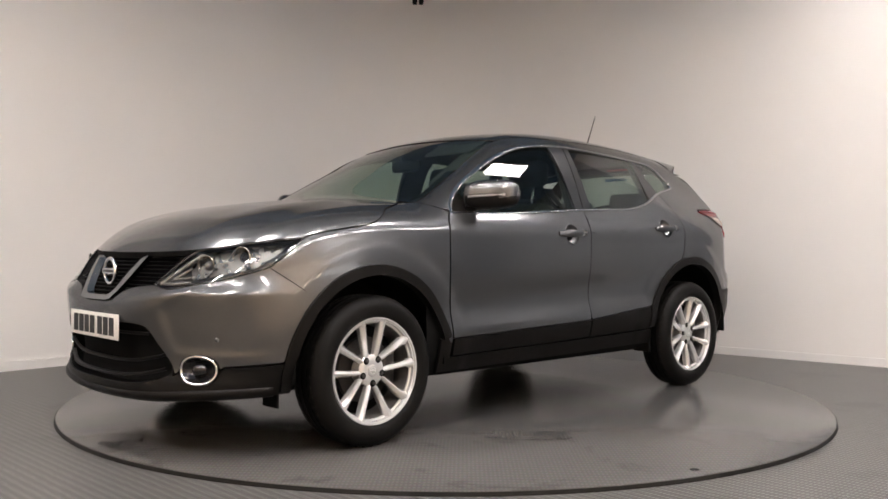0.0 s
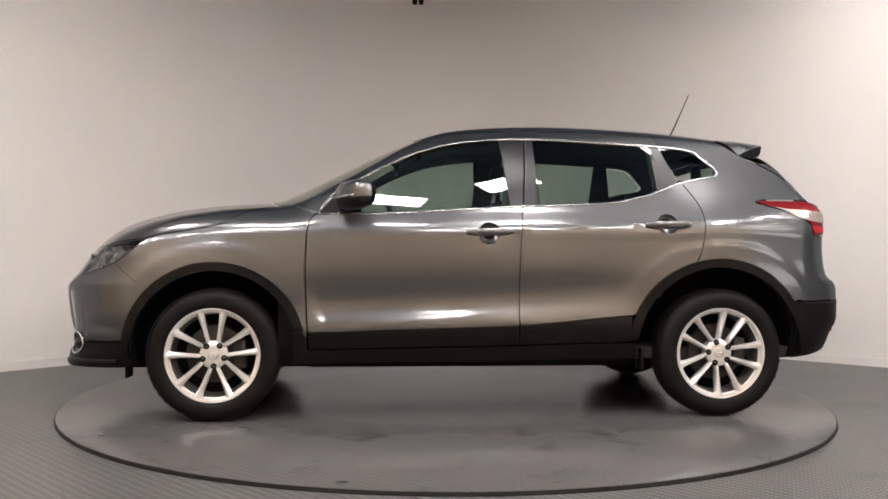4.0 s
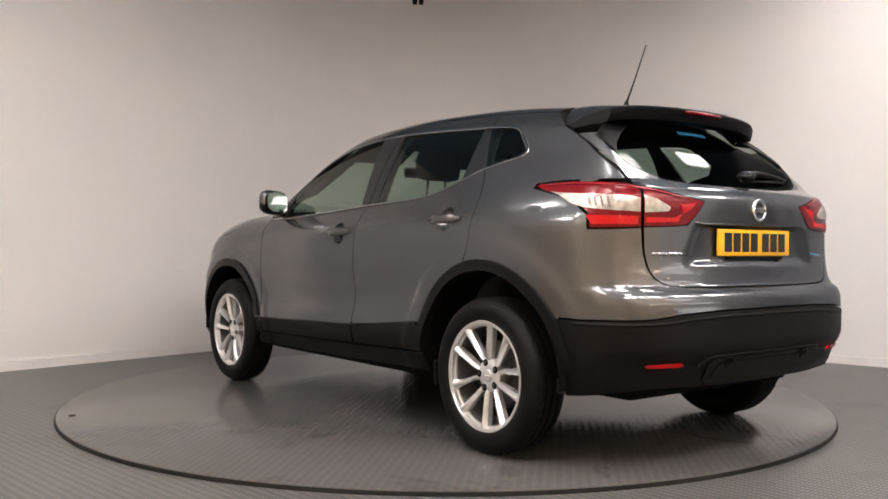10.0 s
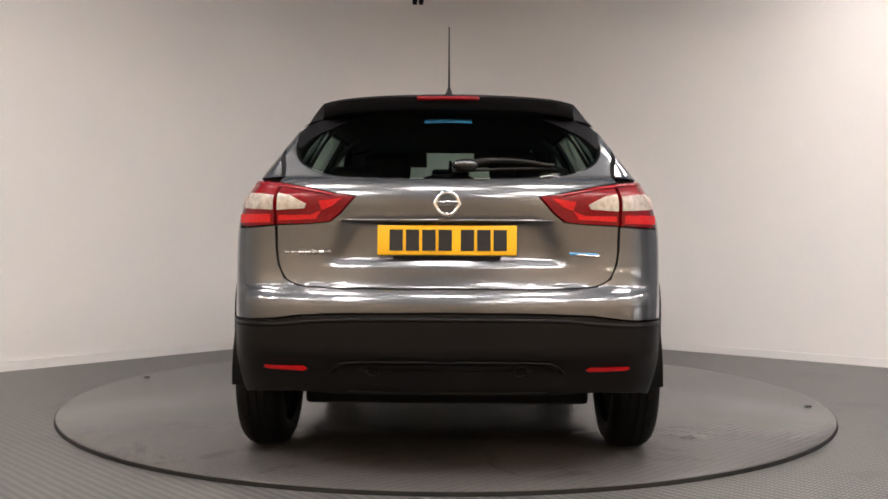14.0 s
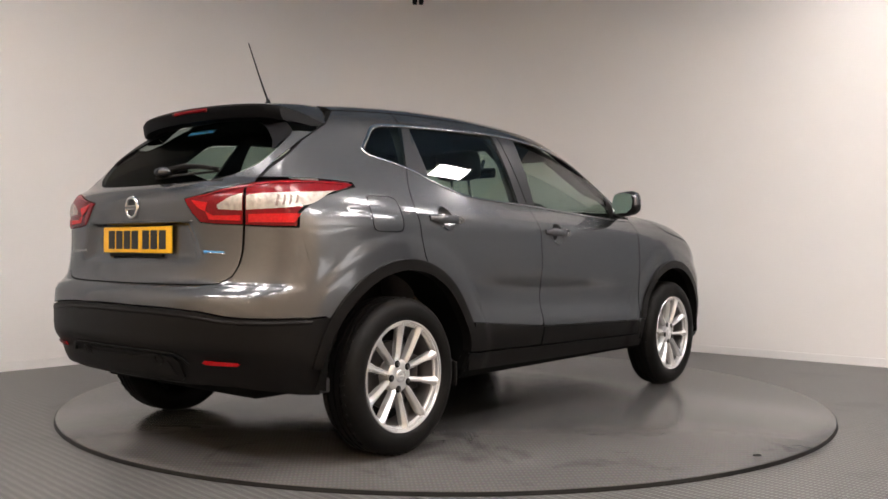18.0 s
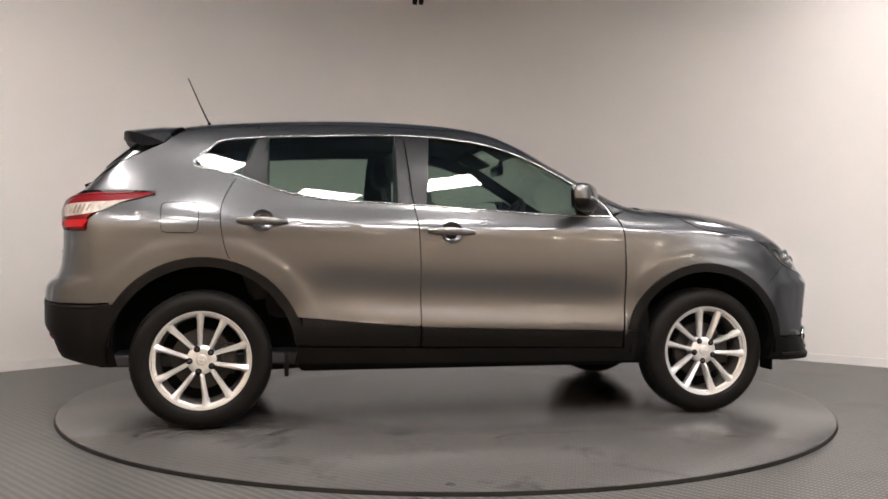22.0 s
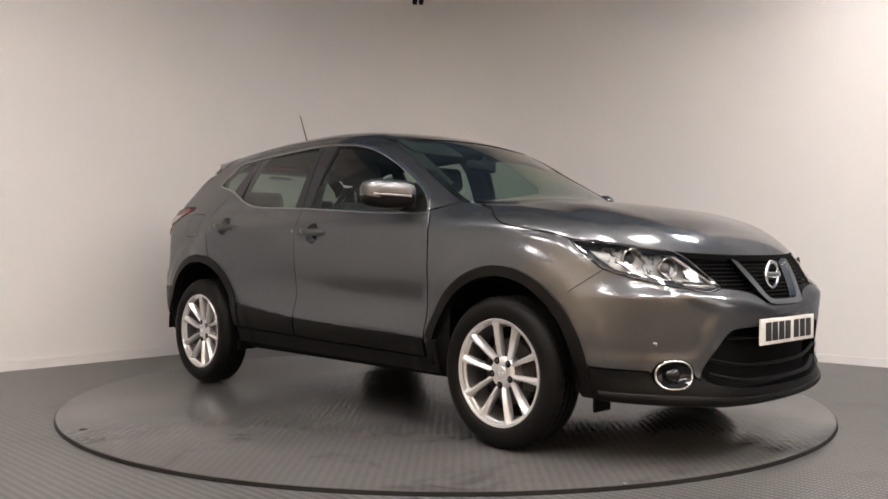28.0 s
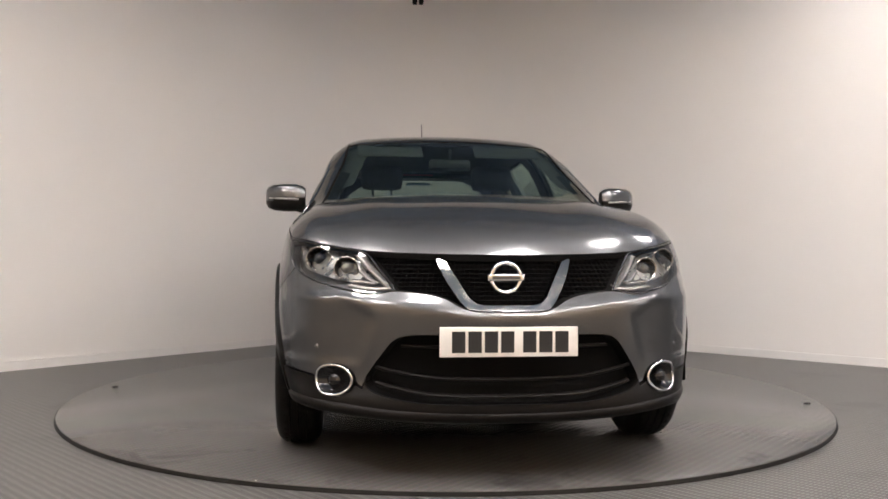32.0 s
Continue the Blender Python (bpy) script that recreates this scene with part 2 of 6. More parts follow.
def room_matter():
    wall_m = plain("painted_wall", (0.84, 0.815, 0.79), 0.75, grain=0.03, grain_size=1.2, bump=0.15, bump_size=120, rvar=0.08)
    skirt_m = plain("skirting_paint", (0.82, 0.80, 0.78), 0.45, grain=0.04, grain_size=8)
    # unseen ceiling, coloured dark blue so the car's upper faces mirror blue
    ceil_m = plain("blue_tint_ceiling", (0.155, 0.25, 0.39), 0.9, grain=0.06, grain_size=90, bump=0.3)
    floor_m = tread_floor("studded_floor", (0.124, 0.119, 0.114), 0.017, 0.34, 0.75)
    # unseen back wall, tan to put a warm reflection into the paint
    back_m = plain("warm_reflection_wall", (0.68, 0.53, 0.375), 0.8, grain=0.06, grain_size=2.0, bump=0.15, bump_size=120)
    return wall_m, skirt_m, ceil_m, floor_m, back_m


WALL_M, SKIRT_M, CEIL_M, FLOOR_M, BACK_M = room_matter()


def bend(radius, steps=24):
    """The plan of the two walls in view with their rounded corner."""
    half = math.acos(max(-1, min(1, DIR_L.dot(DIR_R)))) / 2
    t = radius / math.tan(half)
    a, b = CORNER + DIR_L * t, CORNER + DIR_R * t
    mid = (DIR_L + DIR_R).normalized()
    c = CORNER + mid * (radius / math.sin(half))
    a0, a1 = math.atan2(a.y - c.y, a.x - c.x), math.atan2(b.y - c.y, b.x - c.x)
    if a1 > a0:
        a1 -= 2 * math.pi
    arc = [c + Vector((math.cos(a0 + (a1 - a0) * i / steps), math.sin(a0 + (a1 - a0) * i / steps))) * radius for i in range(steps + 1)]
    return arc


def wall(name, line, z0, z1, thick, material, label):
    bm = bmesh.new()
    pts = [Vector(p) for p in line]
    n = len(pts)
    rows = []
    for i, p in enumerate(pts):
        d = pts[min(i + 1, n - 1)] - pts[max(i - 1, 0)]
        out = Vector((-d.y, d.x)).normalized() * thick
        rows.append([bm.verts.new((p.x, p.y, z0)), bm.verts.new((p.x, p.y, z1)), bm.verts.new((p.x + out.x, p.y + out.y, z1)), bm.verts.new((p.x + out.x, p.y + out.y, z0))])
    for i in range(n - 1):
        for k in range(4):
            bm.faces.new((rows[i][k], rows[i + 1][k], rows[i + 1][(k + 1) % 4], rows[i][(k + 1) % 4]))
    bm.faces.new(rows[0]), bm.faces.new(rows[-1][::-1])
    bmesh.ops.recalc_face_normals(bm, faces=bm.faces)
    ob = part(name, sharpen(bm, 40), material, None)
    return tagged(ob, label, "wall", kind="structure")


SPAN_L, SPAN_R, WHITE = 9.2, 8.2, 4.75
END_L, END_R = CORNER + DIR_L * SPAN_L, CORNER + DIR_R * SPAN_R
FAR = CORNER + DIR_L * SPAN_L + DIR_R * SPAN_R
curve = bend(1.5)
PALE_L, PALE_R = CORNER + DIR_L * WHITE, CORNER + DIR_R * WHITE
wall("wall_1", [PALE_L] + [curve[0] + (PALE_L - curve[0]) * k / 8 for k in range(7, 0, -1)] + curve + [curve[-1] + (PALE_R - curve[-1]) * k / 8 for k in range(1, 8)] + [PALE_R],
     FLOOR_Z, CEIL_Z, 0.15, WALL_M, "smooth off-white painted wall with a rounded corner")
# walls out of view close the room; their colours shape the car's reflections
SLATE_M = plain("blue_grey_wall", (0.30, 0.318, 0.34), 0.7, grain=0.06, grain_size=2.0, bump=0.15, bump_size=120)
wall("wall_4", [END_L, PALE_L], FLOOR_Z, CEIL_Z, 0.15, plain("pale_grey_wall", (0.43, 0.44, 0.45), 0.7, grain=0.06, grain_size=2.0, bump=0.15, bump_size=120), "unseen pale grey wall, tone set for the car's reflections")
wall("wall_5", [PALE_R, END_R], FLOOR_Z, CEIL_Z, 0.15, SLATE_M, "unseen blue-grey wall, tone set for the car's reflections")
DARK_END = END_R + DIR_L * 2.2
wall("wall_6", [END_R, DARK_END], FLOOR_Z, CEIL_Z, 0.15, plain("dark_blue_wall", (0.095, 0.108, 0.135), 0.7, grain=0.06, grain_size=2.0, bump=0.15, bump_size=120), "dark blue-grey painted wall beside the sectional door")
wall("wall_2", [DARK_END, FAR], FLOOR_Z, CEIL_Z, 0.15, BACK_M, "unseen tan wall behind the tripod, added to warm the car's reflections")
# unseen side wall, tan as well for warm reflections in bumpers and flanks
wall("wall_3", [FAR, END_L], FLOOR_Z, CEIL_Z, 0.15, plain("tan_reflection_wall", (0.68, 0.545, 0.39), 0.8, grain=0.06, grain_size=2.0, bump=0.15, bump_size=120), "unseen tan side wall, added to warm the car's reflections")


def sectional_door():
    """A closed sectional door with translucent daylight panes, behind the tripod: it mirrors in the car's flanks."""
    door = new("door_1")
    w = 0.66
    for k in range(7):
        z0, z1 = 0.44 * k + 0.006, 0.44 * k + 0.434
        bm = bmesh.new()
        box(bm, -w, w, -0.02, 0.02, z0, z0 + 0.05, 0.004)
        box(bm, -w, w, -0.02, 0.02, z1 - 0.05, z1, 0.004)
        for x in (-w, w - 0.05):
            box(bm, x, x + 0.05, -0.02, 0.02, z0 + 0.05, z1 - 0.05, 0.004)
        if k in (0, 2, 4):
            box(bm, -w + 0.05, w - 0.05, -0.012, 0.012, z0 + 0.05, z1 - 0.05)
        section_part = part("panel", bm, SECTION_M, door, smooth=False)
        if k not in (0, 2, 4):
            bm = bmesh.new()
            box(bm, -w + 0.05, w - 0.05, -0.008, 0.008, z0 + 0.05, z1 - 0.05)
            part("pane", bm, DAYLIGHT_M, section_part, "translucent pane with daylight behind it", smooth=False)
    bm = bmesh.new()
    for x0, x1, z0, z1 in ((-w - 0.08, -w - 0.01, 0, 3.16), (w + 0.01, w + 0.08, 0, 3.16), (-w - 0.01, w + 0.01, 3.09, 3.16)):
        box(bm, x0, x1, -0.03, 0.03, z0, z1, 0.006)
    part("door_frame", bm, SKIRT_M, door, smooth=False)
    tagged(door, "closed grey sectional door with translucent daylit panes", "door", kind="structure")
    p = END_R + DIR_L * 2.98 - DIR_R * 0.035
    door.matrix_world = pose(p.x, p.y, FLOOR_Z, 0, 0, math.degrees(math.atan2(DIR_L.y, DIR_L.x)))


def wall_lamp():
    thing = new("wall_lamp")
    bm = bmesh.new()
    lathe(bm, [(0.0001, -0.06), (0.062, -0.06), (0.066, -0.02), (0.066, 0.055), (0.058, 0.06), (0.055, 0.03)], 24, "y")
    part("housing", bm, SKIRT_M, thing)
    bm = bmesh.new()
    lathe(bm, [(0.0001, 0.042), (0.03, 0.040), (0.054, 0.030)], 24, "y")
    part("lens", bm, WARM_M, thing, "lit warm lens")
    tagged(thing, "small round warm white wall lamp, lit", "wall lamp", "wall lamps behind the tripod")
    return thing


SECTION_M = plain("grey_steel_section", (0.34, 0.34, 0.34), 0.4, grain=0.03, grain_size=6)
DAYLIGHT_M = glow("daylit_pane", (1.0, 0.97, 0.96), 2.2)
WARM_M = glow("warm_lamp_lens", (1.0, 0.86, 0.66), 32.0)
sectional_door()
lamp_turn = math.degrees(math.atan2(-DIR_R.y, -DIR_R.x)) - 90
lamp_places = [END_R + DIR_L * u - DIR_R * 0.07 for u in (3.85, 4.45, 4.95, 7.05)]
lamp = wall_lamp()
lamp.matrix_world = pose(lamp_places[0].x, lamp_places[0].y, 1.55, 0, 0, lamp_turn)
for p in lamp_places[1:]:
    copy_thing(lamp, pose(p.x, p.y, 1.55, 0, 0, lamp_turn))
inner = bend(1.49)
sk = [END_L + DIR_R * 0.012 + (inner[0] - END_L) * k / 6 for k in range(6)] + inner + [inner[-1] + (END_R - inner[-1]) * k / 6 for k in range(1, 7)]
wall("baseboard", [p + (DIR_L + DIR_R).normalized() * 0.017 for p in sk], FLOOR_Z, FLOOR_Z + 0.065, 0.012, SKIRT_M, "low white painted skirting along the wall")


def slab(name, z0, z1, material, label, category):
    bm = bmesh.new()
    c = (END_L + END_R) / 2
    s = 7.6
    ring = []
    for z in (z0, z1):
        ring.append([bm.verts.new((c.x + s * x, c.y + s * y, z)) for x, y in ((-1, -1), (1, -1), (1, 1), (-1, 1))])
    bm.faces.new(ring[0][::-1]), bm.faces.new(ring[1])
    for k in range(4):
        bm.faces.new((ring[0][k], ring[0][(k + 1) % 4], ring[1][(k + 1) % 4], ring[1][k]))
    return tagged(part(name, bm, material, None, smooth=False), label, category, kind="structure")


slab("floor", FLOOR_Z - 0.2, FLOOR_Z, FLOOR_M, "dark grey studded vinyl floor, slightly scuffed", "floor")
slab("ceiling", CEIL_Z, CEIL_Z + 0.1, CEIL_M, "unseen dark blue ceiling, coloured to tint the car's upper reflections", "ceiling")

# ceiling lights: oblong panels in rows round the turntable and along the walls behind the tripod
PANEL_M = glow("lit_diffuser", (1.0, 0.928, 0.900), PANEL_POWER)
FRAME_M = plain("white_metal_frame", (0.75, 0.75, 0.74), 0.4, grain=0.04)


def ceiling_light(p, ang):
    thing = new("ceiling_light")
    bm = bmesh.new()
    a, b = 0.285, 0.165
    for x0, x1, y0, y1 in ((-a - 0.02, a + 0.02, b, b + 0.02), (-a - 0.02, a + 0.02, -b - 0.02, -b), (-a - 0.02, -a, -b, b), (a, a + 0.02, -b, b)):
        box(bm, x0, x1, y0, y1, -0.03, 0.0)
    part("frame", bm, FRAME_M, thing, smooth=False)
    bm = bmesh.new()
    box(bm, -a, a, -b, b, -0.02, -0.008)
    part("diffuser", bm, PANEL_M, thing, "lit white diffuser", smooth=False)
    tagged(thing, "flat oblong LED panel light, lit, set in the ceiling", "ceiling light", "ceiling panel lights")
    thing.matrix_world = pose(p.x, p.y, CEIL_Z, 0, 0, ang)
    return thing


LIGHTS = [(3.12, 0.34, 48), (2.13, -1.05, 48), (0.92, -2.30, 40), (-0.08, -2.98, -10), (-1.25, -2.27, -25), (-2.47, -1.38, -40)]
LIGHTS += [(1.05, -4.1, 40), (-1.3, -4.0, -40)]
LIGHTS += [(*(CORNER + DIR_R * 7.35 + DIR_L * k), 49) for k in (1.2, 2.4, 3.6, 4.8, 6.0, 7.2)] + [(*(CORNER + DIR_L * 8.3 + DIR_R * k), -39) for k in (1.5, 2.7, 3.9, 5.1)]
first = ceiling_light(Vector(LIGHTS[0][:2]), LIGHTS[0][2])
for q in LIGHTS[1:]:
    copy_thing(first, pose(q[0], q[1], CEIL_Z, 0, 0, q[2]))

# ---------------------------------------------------------------- the turntable
DISC_R = 2.195
disc_top = tread_floor("turntable_vinyl", (0.102, 0.098, 0.094), 0.017, 0.20, 0.16)
EDGE_RUBBER = plain("edge_rubber", (0.010, 0.009, 0.008), 0.5, grain=0.4, grain_size=9, spec=0.16)
turntable = new("turntable")
bm = bmesh.new()
lathe(bm, [(0.0001, 0.0), (1.0, 0.0), (DISC_R - 0.001, 0.0), (DISC_R, -0.001), (DISC_R, -0.018)], 180, "z")
part("platform", bm, disc_top, turntable)
bm = bmesh.new()
lathe(bm, [(DISC_R + 0.0005, -0.0025), (DISC_R + 0.004, -0.0025), (DISC_R + 0.005, -0.004), (DISC_R + 0.005, -0.010), (DISC_R + 0.007, -0.012), (DISC_R + 0.008, -0.0189)], 180, "z")
part("edge_strip", bm, EDGE_RUBBER, turntable, "dark rubber edge strip")
for mx, my in ((0.56, 2.04), (-0.40, -2.06)):
    bm = bmesh.new()
    lathe(bm, [(0.0001, 0.0006), (0.012, 0.0006), (0.016, 0.0025), (0.020, 0.0006), (0.021, -0.001)], 20, "z", (mx, my, 0))
    part("lifting_eye", bm, EDGE_RUBBER, turntable, "small dark recessed lifting eye")
tagged(turntable, "large round motorised vehicle turntable with dark studded top", "turntable")


# ---------------------------------------------------------------- the car's outer shape: x ahead, y to its left, z up from the tyres' foot
LEVELS = [0.20, 0.32, 0.45, 0.60, 0.78, 0.92, 1.00, 1.10, 1.30, 1.50, 1.65]
STATIONS, SECTIONS = [], []


def section(x, *half_widths):
    STATIONS.append(x)
    SECTIONS.append(half_widths)


section(-2.15, .66, .71, .745, .755, .750, .745, .735, .695, .560, .440, .36)
section(-1.80, .75, .80, .832, .842, .848, .846, .836, .792, .650, .530, .45)
section(-1.40, .80, .85, .886, .895, .890, .888, .884, .836, .692, .565, .46)
section(-0.90, .80, .85, .884, .878, .884, .882, .876, .822, .715, .598, .49)
section(-0.20, .80, .85, .8825, .870, .882, .878, .866, .812, .730, .620, .49)
section(0.60, .80, .85, .881, .868, .880, .874, .860, .808, .734, .626, .50)
section(1.10, .80, .85, .878, .878, .882, .870, .852, .797, .715, .61, .52)
section(1.50, .80, .85, .884, .890, .884, .862, .838, .790, .70, .61, .54)
section(1.85, .76, .81, .845, .852, .838, .810, .782, .740, .66, .58, .52)
section(2.25, .70, .75, .775, .775, .745, .700, .670, .630, .56, .50, .44)
TABLE = np.array(SECTIONS)

ROOF_X = [-2.3, -1.9, -1.70, -1.50, -1.20, -0.80, -0.40, 0.00, 0.25, 0.50, 0.80, 1.02, 1.12, 1.25, 1.45, 1.65, 1.85, 2.00, 2.12, 2.30]
ROOF_Z = [1.33, 1.45, 1.498, 1.533, 1.567, 1.592, 1.600, 1.578, 1.530, 1.432, 1.284, 1.178, 1.149, 1.134, 1.111, 1.080, 1.026, 0.962, 0.885, 0.70]
NOSE_Z = [0.15, 0.20, 0.25, 0.31, 0.38, 0.48, 0.56, 0.605, 0.628, 0.648, 0.695, 0.76, 0.82, 0.88, 0.95, 1.10, 1.60]
NOSE_X = [2.05, 2.13, 2.205, 2.215, 2.190, 2.207, 2.224, 2.230, 2.2315, 2.2235, 2.194, 2.163, 2.135, 2.10, 2.05, 1.90, 1.60]
TAIL_Z = [0.15, 0.25, 0.34, 0.44, 0.49, 0.56, 0.64, 0.685, 0.715, 0.745, 0.86, 1.00, 1.08, 1.13, 1.17, 1.30, 1.42, 1.55]
TAIL_X = [-1.86, -1.975, -2.072, -2.116, -2.147, -2.152, -2.151, -2.147, -2.130, -2.092, -2.070, -2.068, -2.066, -2.035, -1.975, -1.849, -1.707, -1.525]


def smax(a, b, r):
    h = np.maximum(r - np.abs(a - b), 0) / r
    return np.maximum(a, b) + h * h * r / 4


def bell(x, c, w):
    return np.exp(-((x - c) / w) ** 2)


def shape(x, y, z):
    """Below nought inside the body, above outside; near the skin about the distance in metres."""
    a = np.abs(y)
    per = np.array([hermite(LEVELS, s, z) for s in TABLE])
    w = hermite(STATIONS, per, x)
    # pressed lines: a ledge low on the doors, a ridge through the handles, a raised lip round each arch
    door = 1 / (1 + np.exp(-(x + 0.80) / 0.06)) / (1 + np.exp((x - 0.88) / 0.05))
    ledge = 0.553 - 0.055 * x
    w = w - 0.008 * door * bell(z, ledge + 0.10, 0.085) + 0.010 * door * np.clip((z - 0.40) / 0.10, 0, 1) / (1 + np.exp((z - ledge) / 0.018))
    ridge = 0.966 - 0.052 * np.minimum(x, 0)
    along = 1 / (1 + np.exp(-(x + 1.75) / 0.08)) / (1 + np.exp((x - 1.45) / 0.10))
    w = w + 0.007 * along * np.exp(-np.sqrt((z - ridge) ** 2 + 0.035 ** 2) / np.where(z > ridge, 0.075, 0.055))
    for hx, lip in ((1.319, 0.570), (-1.316, 0.598)):
        w = w + 0.007 / (1 + np.exp((np.hypot(x - hx, z - 0.338) - lip) / 0.012))
    side = a - w
    crown = 0.10 - 0.042 * np.clip((x - 0.85) / 0.45, 0, 1)
    top = z - (hermite(ROOF_X, ROOF_Z, np.clip(x + 0.24 * a * a * np.clip((x - 0.1) / 0.4, 0, 1), -2.3, 2.3)) - crown * a * a)
    # hood: a broad raised middle between two soft lines
    hood = np.clip((x - 1.1) / 0.25, 0, 1) * np.clip((2.1 - x) / 0.25, 0, 1)
    top = top - 0.010 * hood * bell(a, 0.50, 0.12)
    top = top * 0.92
    lift = 0.075 * np.clip((a - 0.12) / 0.48, 0, 1) * bell(z, 0.65, 0.10)
    nose = x - (hermite(NOSE_Z, NOSE_X, np.clip(z - lift, 0.15, 1.6)) - 0.20 * a * a - 0.25 * a ** 4 - 0.14 * a ** 6)
    # bumper corners: a shallow pocket over each fog lamp, under a crease that sweeps up to the headlight
    crease = 0.632 + 0.55 * np.maximum(a - 0.50, 0)
    pocket = 1 / ((1 + np.exp(-(a - 0.50 - 0.30 * (0.63 - z)) / 0.010)) * (1 + np.exp((z - crease) / 0.008)) * (1 + np.exp(-(z - 0.455) / 0.010)))
    nose = nose + 0.013 * pocket * (x > 0)
    side = side + 0.005 * pocket * np.clip((x - 1.75) / 0.1, 0, 1)
    tail = hermite(TAIL_Z, TAIL_X, np.clip(z, 0.15, 1.55)) + 0.13 * a * a + 0.25 * a ** 6 - x
    # hollow for the number plate in the tailgate
    hollow = 1 / ((1 + np.exp(-(0.40 - 0.5 * (z - 0.9) - a) / 0.018)) * (1 + np.exp(-(z - 0.832) / 0.006)) * (1 + np.exp(-(0.984 - z) / 0.004)))
    tail = tail + 0.024 * hollow * (x < 0)
    f = smax(side, top, 0.10)
    f = smax(f, nose, 0.13)
    return smax(f, tail, 0.10 - 0.05 / (1 + np.exp(-(z - 1.14) / 0.03)))


def solve(place, lo, hi, off):
    """The outermost point of the skin, moved out by off, along a bundle of lines."""
    lo, hi = lo * 1.0, hi * 1.0
    for _ in range(22):
        mid = (lo + hi) / 2
        out = shape(*place(mid)) > off
        hi = np.where(out, mid, hi)
        lo = np.where(out, lo, mid)
    return np.array(place((lo + hi) / 2)).T


def on_side(pts, off=0.0, sign=1):
    p = np.array(pts, float).reshape(-1, 2)
    n = len(p)
    q = solve(lambda t: (p[:, 0], t, p[:, 1]), np.zeros(n), np.full(n, 1.15), off)
    q[:, 1] *= sign
    return q


def on_top(pts, off=0.0, sign=1):
    p = np.array(pts, float).reshape(-1, 2)
    n = len(p)
    return solve(lambda t: (p[:, 0], p[:, 1], t), np.full(n, 0.5), np.full(n, 1.8), off)


NOSE_C, TAIL_C = 1.30, -1.20


def on_nose(pts, off=0.0, sign=1):
    """Plane points are metres round the front (at 0.85 m from an upright axis) and height."""
    p = np.array(pts, float).reshape(-1, 2)
    n = len(p)
    a = p[:, 0] / 0.85
    return solve(lambda t: (NOSE_C + t * np.cos(a), t * np.sin(a), p[:, 1]), np.zeros(n), np.full(n, 1.6), off)


def on_tail(pts, off=0.0, sign=1):
    p = np.array(pts, float).reshape(-1, 2)
    n = len(p)
    a = p[:, 0] / 0.85
    return solve(lambda t: (TAIL_C - t * np.cos(a), t * np.sin(a), p[:, 1]), np.zeros(n), np.full(n, 1.6), off)


def glass_terms(x, z):
    d = z - 1.30
    return np.stack([np.ones_like(x), x, x * x, d, d * d], 1)


GX, GZ = [v.ravel() for v in np.meshgrid(np.linspace(-1.25, 0.70, 40), np.linspace(1.13, 1.43, 14))]
under_roof = GZ < np.interp(GX, ROOF_X, ROOF_Z) - 0.14
GX, GZ = GX[under_roof], GZ[under_roof]
GLASS_FIT = np.linalg.lstsq(glass_terms(GX, GZ), on_side(np.stack([GX, GZ], 1))[:, 1], rcond=None)[0]


def on_glass(pts, off=0.0, sign=1):
    """The side windows: one smooth curved sheet through the window openings."""
    p = np.array(pts, float).reshape(-1, 2)
    return np.stack([p[:, 0], glass_terms(p[:, 0], p[:, 1]) @ GLASS_FIT + off, p[:, 1]], 1)


def tail_terms(y, z):
    d = z - 1.28
    return np.stack([np.ones_like(y), y * y, y ** 4, d, d * d, d * y * y], 1)


GY, GZ2 = [v.ravel() for v in np.meshgrid(np.linspace(-0.62, 0.62, 31), np.linspace(1.16, 1.44, 12))]
GQ = on_tail(np.stack([GY, GZ2], 1))
TAIL_FIT = np.linalg.lstsq(tail_terms(GQ[:, 1], GQ[:, 2]), GQ[:, 0], rcond=None)[0]


def on_rear_glass(pts, off=0.0, sign=1):
    """The tailgate window: one smooth curved sheet through its opening."""
    q = on_tail(pts)
    q[:, 0] = tail_terms(q[:, 1], q[:, 2]) @ TAIL_FIT - off
    return q


def round_nose(x, y):
    return 0.85 * math.atan2(y, x - NOSE_C)


def round_tail(x, y):
    return 0.85 * math.atan2(y, TAIL_C - x)


def tail_yz(y, z):
    s = 0.85 * math.atan2(y, 0.8)
    for _ in range(12):
        q = on_tail([(s, z)])[0]
        s += (y - q[1]) * 0.9
    return (s, z)


def inside(poly, pts):
    x, y = pts[:, 0], pts[:, 1]
    hit = np.zeros(len(pts), bool)
    for (x0, y0), (x1, y1) in zip(poly, np.roll(poly, -1, 0)):
        if y0 != y1:
            hit ^= ((y0 > y) != (y1 > y)) & (x < (x1 - x0) * (y - y0) / (y1 - y0) + x0)
    return hit


def resample(poly, step):
    out = []
    for a, b in zip(poly, np.roll(poly, -1, 0)):
        d = np.linalg.norm(b - a)
        if d < 1e-6:
            continue
        for k in range(max(1, int(math.ceil(d / step)))):
            out.append(a + (b - a) * k / max(1, int(math.ceil(d / step))))
    return np.array(out)


def shrink(poly, gap):
    area = np.sum(poly[:, 0] * np.roll(poly[:, 1], -1) - np.roll(poly[:, 0], -1) * poly[:, 1])
    if area < 0:
        poly = poly[::-1]
    e = np.roll(poly, -1, 0) - poly
    nrm = np.stack([-e[:, 1], e[:, 0]], 1) / (np.linalg.norm(e, axis=1)[:, None] + 1e-9)
    m = nrm + np.roll(nrm, 1, 0)
    m = m / np.maximum(np.sum(m * nrm, 1)[:, None], 0.35)
    return poly + m * gap


NORMALS = {}


